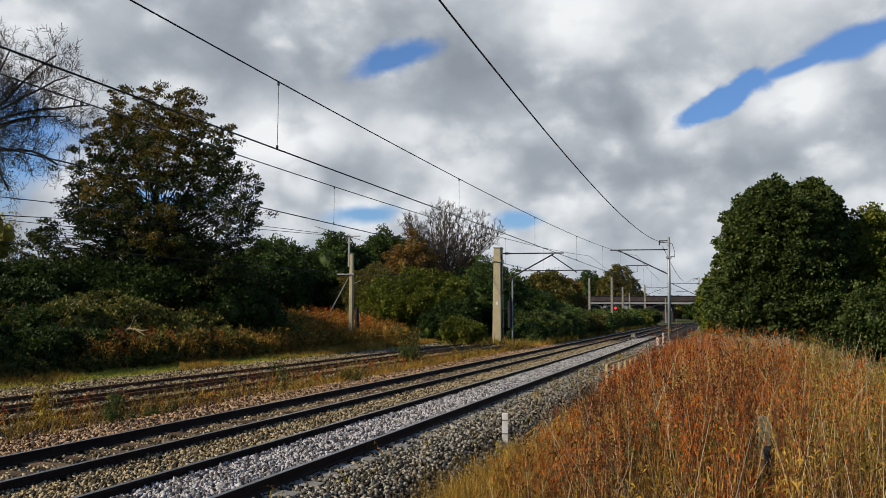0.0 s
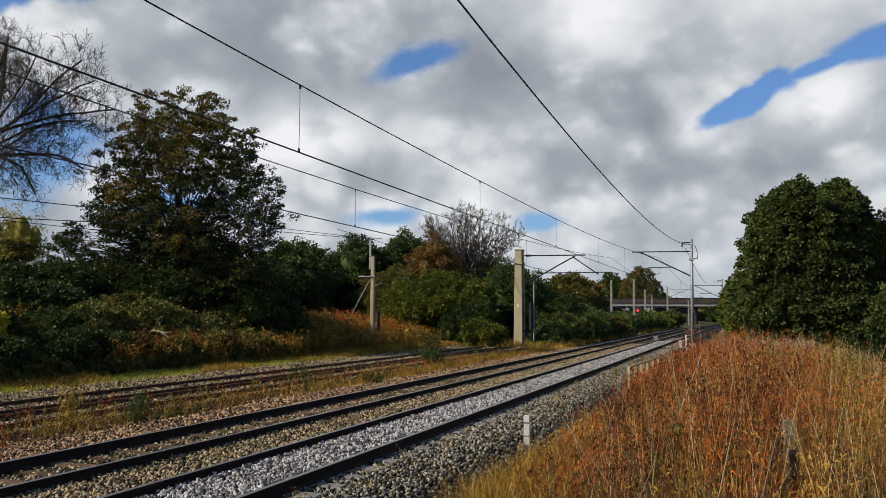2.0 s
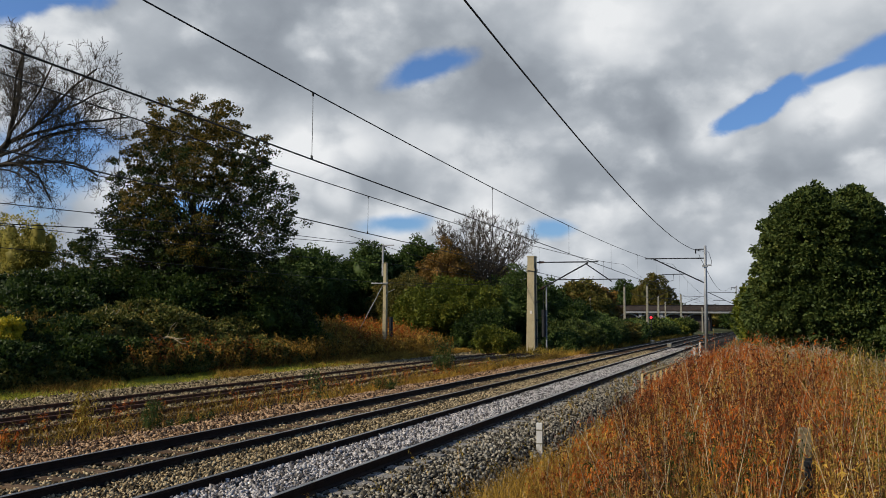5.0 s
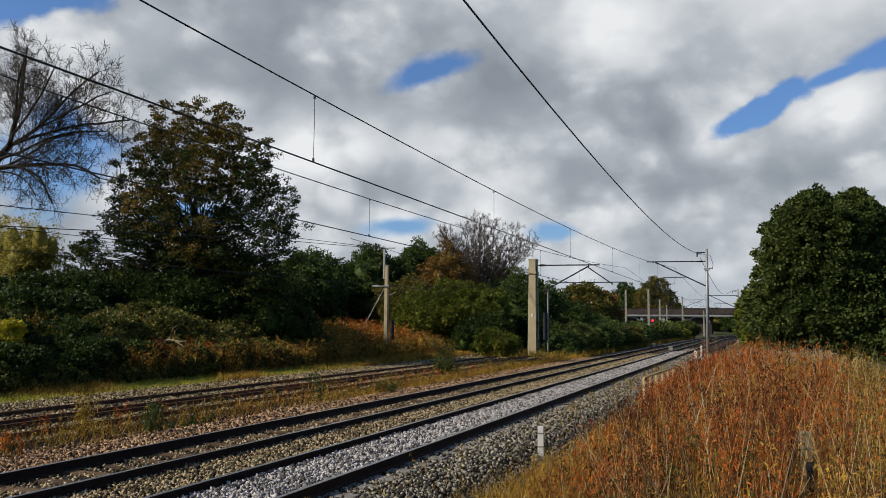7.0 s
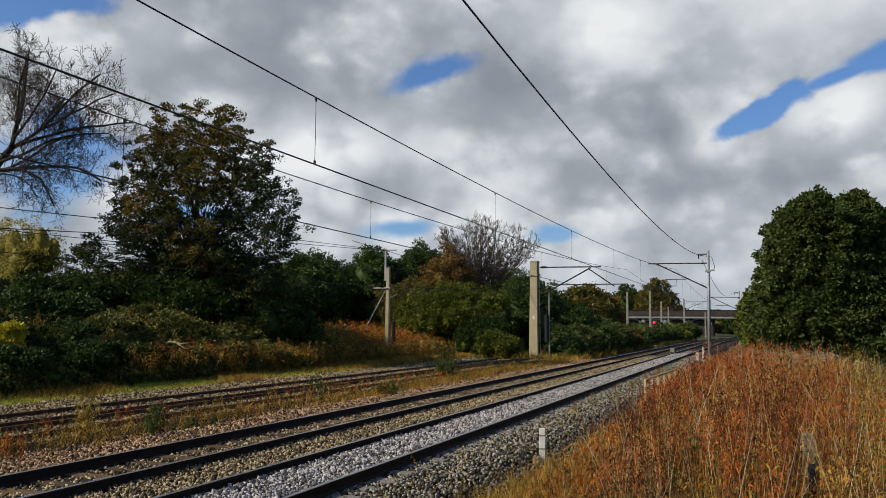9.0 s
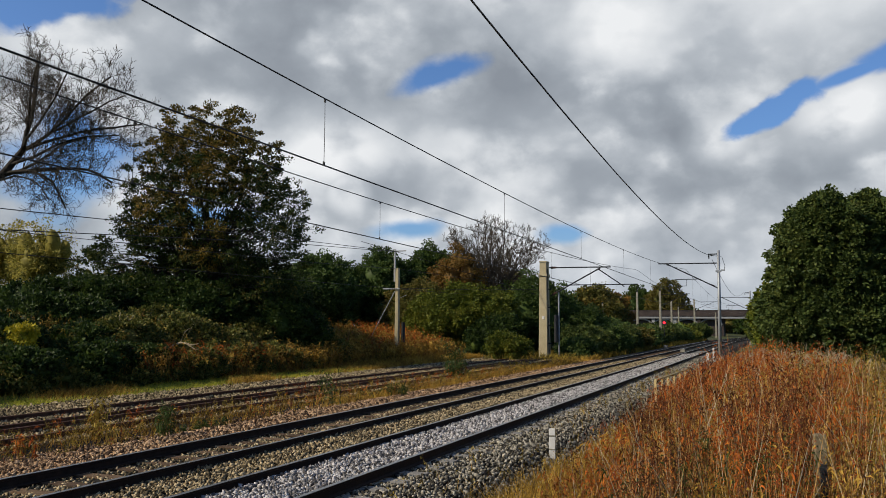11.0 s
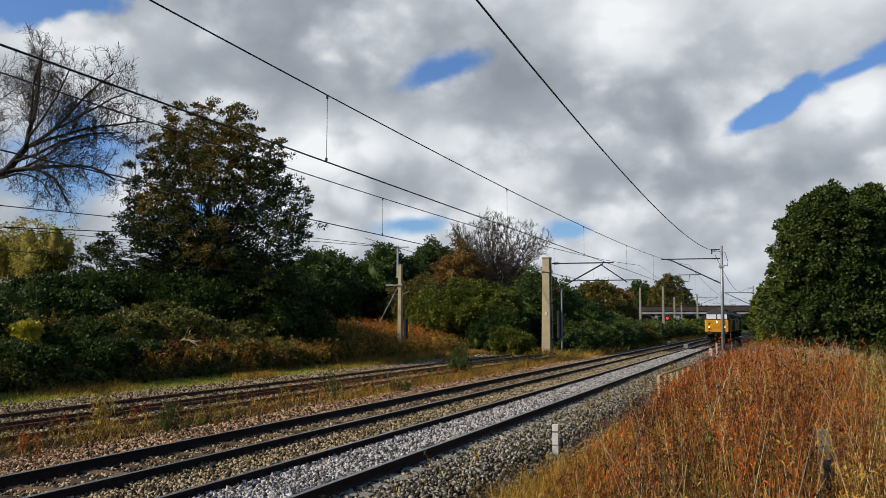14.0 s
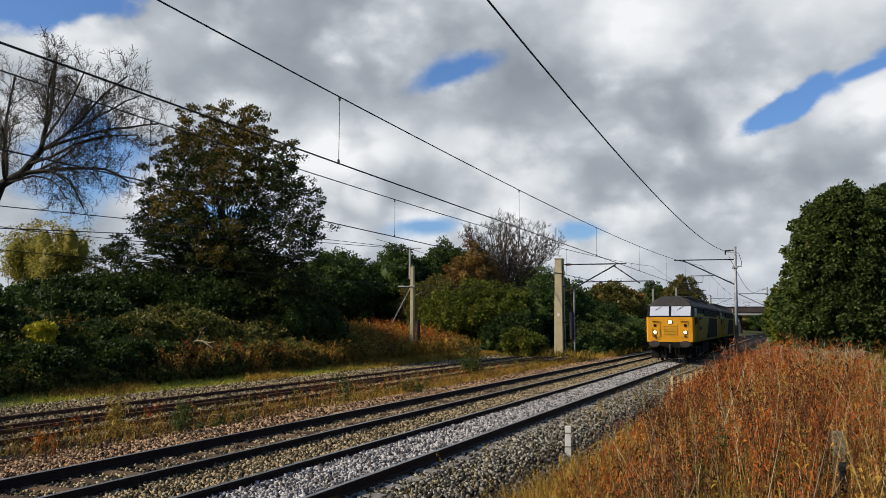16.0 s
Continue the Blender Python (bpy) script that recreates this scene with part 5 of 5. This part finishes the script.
single_wire("feeder_wire", "thick dark feeder wire along the far mast tops", [(2.3 + 0.01 * k * 1.6, 66.5 + k * 3.2, 7.45 - 1.5 * math.sin(math.pi * k / 20)) for k in range(21)], 0.02)
for z0, z1, z2 in ((5.79, 6.52, 7.42), (5.10, 6.30, 7.40)):
    single_wire("siding_wire", "old dark wire over the siding", [(-16.0, 2, z0 - 0.4), (-16.0, 18, z0), (-16.0, 34.8, z1), (-17.9, 52.4, z2)], 0.016)
for z0, z1 in ((4.55, 4.8), (5.3, 6.2)):
    single_wire("siding_wire", "old dark wire over the overgrown siding", [(-17.0, -2, z0 + 0.3), (-17.3, 20, z0), (-17.7, 40, (z0 + z1) / 2), (-17.9, 52.4, z1), (-18.5, 90, z1 + 0.4)], 0.013)
single_wire("siding_wire", "dark wire from the square mast to the pier", [(-17.9, 52.4, 4.85), (-14, 57.5, 4.9), (-10.2, 62.3, 5.1)], 0.016)
single_wire("siding_wire", "dark wire anchored low on the pier", [(-17.0, 45.0, 7.4), (-13.5, 54, 6.0), (-10.3, 62.3, 4.6)], 0.016)


def make_signal():
    base = thing("railway_signal", (-7.35, 117.0, -0.3), "red railway signal light beside a concrete mast", "railway signal")
    part("post", Form().tube([(0, 0, 0), (0, 0, 3.2)], 0.06, 8), M_STEEL_DARK, base)
    part("hood", Form().box((0, 0, 3.2), (0.6, 0.3, 0.75)), M_STEEL_DARK, base, "black signal head", bevel=0.05)
    part("red_lamp", Form().tube([(0, -0.16, 3.15), (0, -0.2, 3.15)], 0.17, 12), glowing("red_signal_glow", (1.0, 0.02, 0.03), 3.0), base, "glowing red lamp")


make_signal()


def make_bridge():
    base = thing("road_bridge", (-10, 240, 0), "distant low road bridge with pale girder over the tracks", "bridge")
    dark = surface("dark_brick_and_steel", [(0.02, 0.017, 0.016), (0.042, 0.033, 0.03), (0.07, 0.055, 0.046)], 0.8, 0.9, 0.3, 8.0)
    pale = surface("pale_bridge_girder", [(0.15, 0.155, 0.155), (0.24, 0.245, 0.245)], 0.6, 0.9, 0.2, 8.0)
    part("parapet", Form().box((0, 0, 6.2), (90, 0.6, 1.5)), dark, base, bevel=0.05)
    part("coping", Form().box((0, 0, 7.02), (90.4, 0.9, 0.14)), dark, base, bevel=0.03)
    part("girder", Form().box((0, 0.3, 4.98), (90, 1.2, 0.5)), pale, base, "pale grey girder", bevel=0.05)
    part("deck", Form().box((0, 5, 5.3), (90, 9, 0.5)), dark, base)
    for x in (-38, -30, -22.5, -15, -9, -2.5, 10.5, 25.5, 32, 40):
        part("column", Form().box((x, 0.8, 2.2), (0.9, 1.2, 5.0)), pale if int(x) % 2 else dark, base, bevel=0.05)
    for x in (-34, -26, -18.5, -12, -5.7, 0.6):
        arch = Form()
        pts = [(x + 3.0 * math.cos(math.pi * k / 10), 0.6, 2.9 + 1.7 * math.sin(math.pi * k / 10)) for k in range(11)]
        part("arch_rib", arch.tube(pts, 0.22, 6), pale, base)
    for x, w in ((-24, 56), (41, 28)):
        part("abutment", Form().box((x, 5.6, 2.0), (w, 8, 5.6)), dark, base, bevel=0.1)
    # gravel bank under the bridge
    tagged(part("gravel_bank", Form().prism([(18.4, -0.5), (20, 2.4), (60, 3.2), (60, -0.5)], 215, 300), M_BALLAST_BED_SHADE), "brown gravel bank beside the bridge", "bank", kind="structure")


make_bridge()


for k in range(15):
    bush((-75 + 11 * k + rng.uniform(-2, 2), 275 + rng.uniform(-8, 8)), 7.0, 5.0, rng.uniform(5.5, 8.0), "far dull green tree beyond the bridge", M_LEAF_DARK if k % 3 else M_LEAF_AUTUMN, 5, 0.7, 30, 2.2, 1.5, name="tree", trunk=0.2, category="tree", group="far trees beyond the bridge")


def make_house():
    base = thing("brick_house", (-25.0, 140, -0.6), "red-brown brick house half hidden by autumn trees", "house")
    brick = surface("red_brown_brick", [(0.16, 0.075, 0.05), (0.26, 0.12, 0.08), (0.34, 0.17, 0.12)], 1.2, 0.9, 0.4, 12.0)
    roof = surface("brown_roof_tiles", [(0.10, 0.06, 0.045), (0.17, 0.10, 0.075)], 1.5, 0.9, 0.5, 9.0)
    part("wall", Form().box((1.2, 0, 3.7), (3.6, 5, 7.8)), brick, base, bevel=0.03)
    part("roof", Form().box((1.2, 0, 7.68), (3.9, 5.3, 0.16)), roof, base, "flat brown roof edge", bevel=0.03)


make_house()


# ---- small lineside things ----
def lineside_post(at, h, w, label, material):
    base = thing("lineside_post", at, label, "post")
    part("post", Form().box((0, 0, h / 2 - 0.15), (w, w * 0.8, h + 0.3), 0.15, 0.92), material, base, bevel=0.008)
    return base


p = lineside_post((2.36, 16.15, -0.58), 0.76, 0.125, "white painted concrete marker post in the ballast shoulder", M_WHITE_POST)
part("dark_band", Form().box((0.0, 0, 0.36), (0.128, 0.105, 0.025), 0.15), M_CONCRETE, p)
part("dark_band", Form().box((0.0, 0, 0.62), (0.125, 0.102, 0.03), 0.15), M_CONCRETE, p)
p = lineside_post((6.83, 8.0, 0.45), 0.82, 0.105, "weathered concrete fence post among the dead weeds", M_POST_MOSSY)
part("iron_bracket", Form().box((0.02, -0.065, 0.36), (0.055, 0.03, 0.42)).box((0.02, -0.085, 0.52), (0.07, 0.03, 0.05)), M_STEEL_DARK, p, "rusty grey iron bracket", bevel=0.004)
lineside_post((2.35, 64.6, -0.55), 1.25, 0.13, "short white post at the foot of the steel mast", M_WHITE_POST)
lineside_post((2.05, 62.5, -0.55), 0.95, 0.13, "short white post at the foot of the steel mast", M_WHITE_POST)
lineside_post((2.0, 64.0, -0.5), 0.8, 0.13, "short white post at the foot of the steel mast", M_WHITE_POST)


def make_handrail():
    base = thing("yellow_handrail", (3.1, 26.0, 0), "faded yellow post-and-rail barrier at the edge of the weeds", "barrier")
    a, b = Vector((0.0, 0.0, 0.58)), Vector((0.62, 4.6, 0.74))
    for dz, r in ((0, 0.035), (-0.42, 0.028)):
        part("rail", Form().tube([a + Vector((0, 0, dz)), b + Vector((0, 0, dz))], r, 6), M_YELLOW_RAIL, base)
    for k in range(7):
        p = a.lerp(b, k / 6)
        part("upright", Form().box((p.x, p.y, p.z - 0.55), (0.07, 0.07, 1.1)), M_YELLOW_RAIL, base, bevel=0.006)


make_handrail()


def trackside_box(at):
    base = thing("track_box", at, "small pale track circuit box beside the rail", "trackside box")
    part("body", Form().box((0, 0, 0.15), (0.4, 0.5, 0.3)), M_CONCRETE, base, bevel=0.02)
    part("lid", Form().box((0, 0, 0.32), (0.44, 0.54, 0.05)), M_GALV, base, bevel=0.01)


trackside_box((-1.75, 84.0, -0.22))
trackside_box((-4.9, 97.0, -0.22))


# ---- the locomotives ----
M_YELLOW = surface("warning_yellow_paint", [(0.44, 0.185, 0.003), (0.53, 0.235, 0.004), (0.58, 0.265, 0.005)], 2.6, 0.45, 0.08, 30.0, spec=0.35)
M_LIME = surface("dull_yellow_side_paint", [(0.132, 0.1056, 0.0088), (0.1848, 0.1496, 0.011), (0.2112, 0.1716, 0.0132)], 1.2, 0.5, 0.05, 30.0, spec=0.25)
M_LOCO_BLACK = surface("sooty_black_paint", [(0.0042, 0.0042, 0.0042), (0.0105, 0.0105, 0.0105), (0.0175, 0.0168, 0.01575)], 1.6, 0.85, 0.1, 30.0, spec=0.12)
M_LOCO_ROOF = surface("dark_grey_roof_paint", [(0.013, 0.0125, 0.0115), (0.028, 0.027, 0.0245), (0.05, 0.047, 0.042)], 1.2, 0.65, 0.1, 20.0, spec=0.25)
M_UNDER = surface("grimy_underframe", [(0.003, 0.00275, 0.0025), (0.0075, 0.0065, 0.0055), (0.01375, 0.01125, 0.009)], 3.0, 0.85, 0.2, 30.0, spec=0.15)
M_BUFFER = surface("worn_buffer_steel", [(0.0385, 0.03159, 0.02678), (0.077, 0.06317, 0.05355)], 5.0, 0.55, 0.1, 40.0, metal=0.5)
M_LAMP = glowing("warm_headlight", (1.0, 0.80, 0.48), 6.0)


def glass_material():
    m = bpy.data.materials.new("cab_glass_sky_tint")
    m.use_nodes = True
    n = Nodes(m.node_tree)
    b = n.add("ShaderNodeBsdfPrincipled")
    # pale base paints in the reflected bright cloud, on top of real gloss
    b.inputs["Base Color"].default_value = (0.62, 0.63, 0.65, 1)
    b.inputs["Metallic"].default_value, b.inputs["Roughness"].default_value = 0.35, 0.15
    n.link(b.outputs[0], n.add("ShaderNodeOutputMaterial").inputs[0])
    return m


M_GLASS = glass_material()
LENGTH = 18.7
HALF = [(1.33, 1.16), (1.36, 1.30), (1.36, 2.62), (1.34, 2.85), (1.28, 3.22), (1.17, 3.40), (0.97, 3.59), (0.70, 3.76), (0.36, 3.87), (0.0, 3.91)]


def nose(z):
    """How far the cab's front lies back at a height."""
    return float(np.interp(z, [1.1, 2.60, 2.66, 3.28, 3.5, 3.7, 3.83, 3.88], [0.0, 0.0, 0.03, 0.30, 0.40, 0.54, 0.70, 0.85]))


def shell_strip(i0, i1, y_from=None, y_to=None):
    """The side and roof skin between two heights of the outline, both sides."""
    f = Form()
    for s in (1, -1):
        for i in range(i0, i1):
            (xa, za), (xb, zb) = HALF[i], HALF[i + 1]
            ya, yb = (nose(za), nose(zb)) if y_from is None else (y_from, y_from)
            ea, eb = (LENGTH - nose(za), LENGTH - nose(zb)) if y_to is None else (y_to, y_to)
            f.face_set([(s * xa, ya, za), (s * xb, yb, zb), (s * xb, eb, zb), (s * xa, ea, za)], [(0, 1, 2, 3) if s > 0 else (3, 2, 1, 0)])
    return f


def end_strip(z0, z1, rear):
    """The skin of a cab end between two heights, slightly rounded at its corners."""
    f = Form()
    levels = sorted({z0, z1, *[z for _, z in HALF if z0 < z < z1]})

    def width(z):
        return float(np.interp(z, [q[1] for q in HALF], [q[0] for q in HALF]))
    for a, b in zip(levels[:-1], levels[1:]):
        for u, w in ((-1.0, -0.93), (-0.93, 0.93), (0.93, 1.0)):
            pts = []
            for t, z in ((u, a), (w, a), (w, b), (u, b)):
                bulge = -0.07 if abs(t) < 0.95 else 0.0
                y = nose(z) + bulge
                pts.append((t * width(z), LENGTH - y if rear else y, z))
            f.face_set(pts, [(0, 1, 2, 3)])
    return f


def on_front(x, z, out):
    return (x, nose(z) - 0.07 - out, z)


def panel(x0, x1, z0, z1, out, thick=0.03):
    """A plate lying on the cab's front."""
    pts = [on_front(x, z, out) for x, z in ((x0, z0), (x1, z0), (x1, z1), (x0, z1))]
    back = [(a, b + thick, c) for a, b, c in pts]
    return Form().face_set(pts + back, [(0, 1, 2, 3), (7, 6, 5, 4), (0, 4, 5, 1), (1, 5, 6, 2), (2, 6, 7, 3), (3, 7, 4, 0)])


def ring(x, y, z, r, depth, sides=16):
    return Form().tube([(x, y, z), (x, y - depth, z)], r, sides)


def locomotive(label):
    base = thing("diesel_locomotive", (0, 0, 0), label, "locomotive", "pair of diesel locomotives")
    body = part("body", shell_strip(0, 3), M_LIME, base, "dull yellow body sides")
    part("upper_side", shell_strip(3, 4), M_LOCO_BLACK, base, "black window band")
    roof = part("roof", shell_strip(4, 9), M_LOCO_ROOF, base, "dark grey curved roof", smooth=True)
    part("floor", Form().box((0, LENGTH / 2, 1.14), (2.6, LENGTH - 0.2, 0.08)), M_UNDER, base)
    for rear in (False, True):
        part("cab_front", end_strip(1.16, 2.60, rear), M_YELLOW, base, "bright warning yellow cab front")
        part("window_band", end_strip(2.60, 3.28, rear), M_LOCO_BLACK, base, "black windscreen surround")
        part("cab_dome", end_strip(3.28, 3.87, rear), M_LOCO_ROOF, base, "dark grey roof dome", smooth=True)
    for x0, x1 in ((-1.16, -0.07), (0.07, 1.16)):
        w = part("windscreen", panel(x0, x1, 2.69, 3.24, 0.012), M_GLASS, base, "glossy windscreen with a pale reflection in its colour")
        part("wiper", Form().tube([on_front((x0 + x1) / 2 + 0.1, 3.24, 0.05), on_front((x0 + x1) / 2 - 0.22, 3.02, 0.05)], 0.014, 4), M_LOCO_BLACK, w)
    part("grille_panel", panel(-0.42, 0.42, 1.52, 2.18, 0.02), M_YELLOW, base, bevel=0.01)
    for k in range(6):
        part("grille_bar", panel(-0.36, 0.36, 1.58 + 0.095 * k, 1.60 + 0.095 * k, 0.03), M_LIME, base)
    for x0 in (-1.05, 0.55):
        part("lamp_panel", panel(x0, x0 + 0.5, 1.42, 2.36, 0.012), M_YELLOW, base, bevel=0.008)
        part("handle_bar", Form().tube([on_front(x0 + 0.02, 2.36, 0.07), on_front(x0 + 0.48, 2.36, 0.07)], 0.016, 5), M_LOCO_BLACK, base)
    part("headlight", ring(0.0, -0.08, 2.32, 0.10, 0.05), M_LAMP, base, "glowing round headlight")
    part("headlight_rim", ring(0.0, -0.068, 2.32, 0.15, 0.03), M_LOCO_BLACK, base)
    for x in (-0.86, 0.86):
        part("marker_light", ring(x, -0.09, 1.72, 0.085, 0.05), M_LAMP, base, "glowing marker light")
        part("marker_rim", ring(x, -0.078, 1.72, 0.12, 0.03), M_LOCO_BLACK, base)
        part("tail_light", ring(x, -0.08, 1.50, 0.07, 0.04), M_INSULATOR, base, "unlit red tail lamp")
        part("upper_lamp", ring(x, -0.08, 2.12, 0.09, 0.03), M_LOCO_BLACK, base)
    pipe = [(-1.0 + 0.42 * k / 8, -0.13, 1.50 - 0.14 * math.sin(math.pi * k / 8)) for k in range(9)]
    part("hose", Form().tube([(-1.0, -0.1, 1.95)] + pipe + [(-0.58, -0.1, 1.9)], 0.014, 5), M_LOCO_BLACK, base)
    for rear in (False, True):
        y = LENGTH if rear else 0.0
        s = 1 if rear else -1
        part("buffer_beam", Form().box((0, y - s * 0.1, 0.98), (2.5, 0.32, 0.34)), M_UNDER, base, bevel=0.03)
        for x in (-0.87, 0.87):
            b = part("buffer", Form().tube([(x, y, 1.05), (x, y + s * 0.32, 1.05)], 0.12, 12), M_UNDER, base)
            part("buffer_head", Form().prism([(x + 0.31 * math.cos(math.pi * k / 8), 1.05 + 0.19 * math.sin(math.pi * k / 8)) for k in range(16)], y + s * 0.34, y + s * 0.40), M_BUFFER, b, "worn oval buffer head", bevel=0.025)
        part("coupling_hook", Form().tube([(0, y, 1.0), (0, y + s * 0.25, 1.0), (0, y + s * 0.3, 0.72), (0, y + s * 0.22, 0.55)], 0.05, 6), M_BUFFER, base)
        for x in (-0.5, -0.3, 0.32, 0.5):
            part("brake_pipe", Form().tube([(x, y, 0.95), (x, y + s * 0.16, 0.8), (x * 0.94, y + s * 0.14, 0.4)], 0.03, 5), M_UNDER, base)
        part("obstacle_deflector", Form().box((0, y - s * 0.38, 0.52), (2.35, 0.12, 0.62), 0, 0.96), M_UNDER, base, "grimy black deflector plate", bevel=0.02)
        part("side_valance", Form().box((0, y - s * 0.05, 1.22), (2.62, 0.14, 0.16)), M_LOCO_BLACK, base, bevel=0.02)
        for x in (-0.75, 0.75):
            part("guard_iron", Form().box((x, y - s * 0.3, 0.35), (0.08, 0.1, 0.55)), M_UNDER, base)
    for yc in (3.9, LENGTH - 3.9):
        bogie = part("bogie", Form().box((-1.08, yc, 0.62), (0.16, 4.9, 0.36)).box((1.08, yc, 0.62), (0.16, 4.9, 0.36)).box((0, yc, 0.7), (2.1, 0.9, 0.4)), M_UNDER, base, "grimy three-axle bogie frame", bevel=0.03)
        for k in (-1, 0, 1):
            for x in (-0.75, 0.75):
                part("wheel", Form().tube([(x - 0.065, yc + 1.95 * k, 0.57), (x + 0.065, yc + 1.95 * k, 0.57)], 0.565, 20), M_UNDER, bogie, "dark steel wheel")
            for x in (-1.14, 1.14):
                part("axle_box", Form().box((x, yc + 1.95 * k, 0.57), (0.22, 0.42, 0.4)), M_UNDER, bogie, bevel=0.02)
    part("fuel_tank", Form().box((0, LENGTH / 2, 0.72), (2.3, 4.6, 0.8)), M_UNDER, base, bevel=0.08)
    for s in (-1, 1):
        x = s * 1.365
        part("cab_side_window", Form().box((x * 0.985, 1.05, 2.86), (0.05, 0.85, 0.55)), M_GLASS, base, bevel=0.01)
        part("cab_black_flash", Form().face_set([(s * 1.372, 0.30, 2.62), (s * 1.372, 5.4, 2.62), (s * 1.372, 2.2, 2.36), (s * 1.372, 0.30, 2.1)], [(0, 1, 2, 3)]), M_LOCO_BLACK, base)
        part("cab_door", Form().box((x, 2.15, 2.0), (0.03, 0.66, 1.6)), M_LIME, base, bevel=0.01)
        for yy in (1.72, 2.58):
            part("handrail", Form().tube([(s * 1.41, yy, 1.25), (s * 1.41, yy, 2.5)], 0.02, 5), M_YELLOW, base, "yellow handrail")
        part("side_stripe", Form().face_set([(s * 1.368, 7.6, 1.3), (s * 1.368, LENGTH - 2.6, 1.3), (s * 1.368, LENGTH - 2.6, 2.62), (s * 1.368, 9.6, 2.62)], [(0, 1, 2, 3)]), M_LOCO_BLACK, base, "black body side panel")
        for k in range(7):
            g = part("side_grille", Form().box((s * 1.345, 6.6 + 1.45 * k, 2.95), (0.06, 1.2, 0.44)), M_LOCO_BLACK, base, bevel=0.01)
            part("slats", Form().box((s * 1.378, 6.6 + 1.45 * k, 2.85), (0.02, 1.1, 0.03)).box((s * 1.378, 6.6 + 1.45 * k, 2.95), (0.02, 1.1, 0.03)).box((s * 1.378, 6.6 + 1.45 * k, 3.05), (0.02, 1.1, 0.03)), M_LOCO_ROOF, g)
        part("number_panel", Form().box((x, 3.6, 1.95), (0.012, 1.1, 0.22)), M_LOCO_BLACK, base)
        part("rear_door", Form().box((x, LENGTH - 2.15, 2.0), (0.03, 0.66, 1.6)), M_YELLOW, base, bevel=0.01)
        part("gutter", Form().tube([(s * 1.33, 0.5, 3.28), (s * 1.33, LENGTH - 0.5, 3.28)], 0.025, 5), M_LOCO_ROOF, base)
    for k in range(5):
        part("roof_hatch", Form().box((0, 3.4 + 2.6 * k, 3.88), (1.5, 2.0, 0.08)), M_LOCO_ROOF, roof, bevel=0.02)
    for k in range(12):
        part("roof_rib", Form().tube([(sx * w, 1.6 + 1.42 * k, z + 0.012) for sx, w, z in ((-1, 1.12, 3.5), (-1, 0.82, 3.7), (-1, 0.42, 3.83), (1, 0.0, 3.87), (1, 0.42, 3.83), (1, 0.82, 3.7), (1, 1.12, 3.5))], 0.02, 4), M_LOCO_ROOF, roof)
    part("exhaust", Form().box((0, 11.6, 3.98), (0.7, 0.5, 0.16)), M_LOCO_BLACK, roof, bevel=0.02)
    return base


lead = locomotive("yellow and black diesel locomotive with lit headlights on the near track")
second = locomotive("second yellow and black diesel locomotive coupled behind the first")


def motions():
    # along the straight near track, towards the camera
    run = [(0.0, 483.0), (2.0, 429.0), (4.0, 375.0), (6.0, 321.0), (8.0, 267.0), (9.5, 226.5), (11.0, 186.0), (12.0, 159.2), (13.0, 130.6), (14.0, 103.0), (15.0, 75.6), (16.0, 49.7)]
    for loco, behind in ((lead, 0.0), (second, 19.5)):
        rows = []
        for t, y in run:
            head, tail = y + behind, y + behind + 18.0
            bend = math.degrees(math.atan2(float(curve(tail) - curve(head)), 18.0))
            rows.append((t, pose(float(curve(head)), head, 0.0, 0, 0, -bend)))
        walk(loco, rows)


motions()
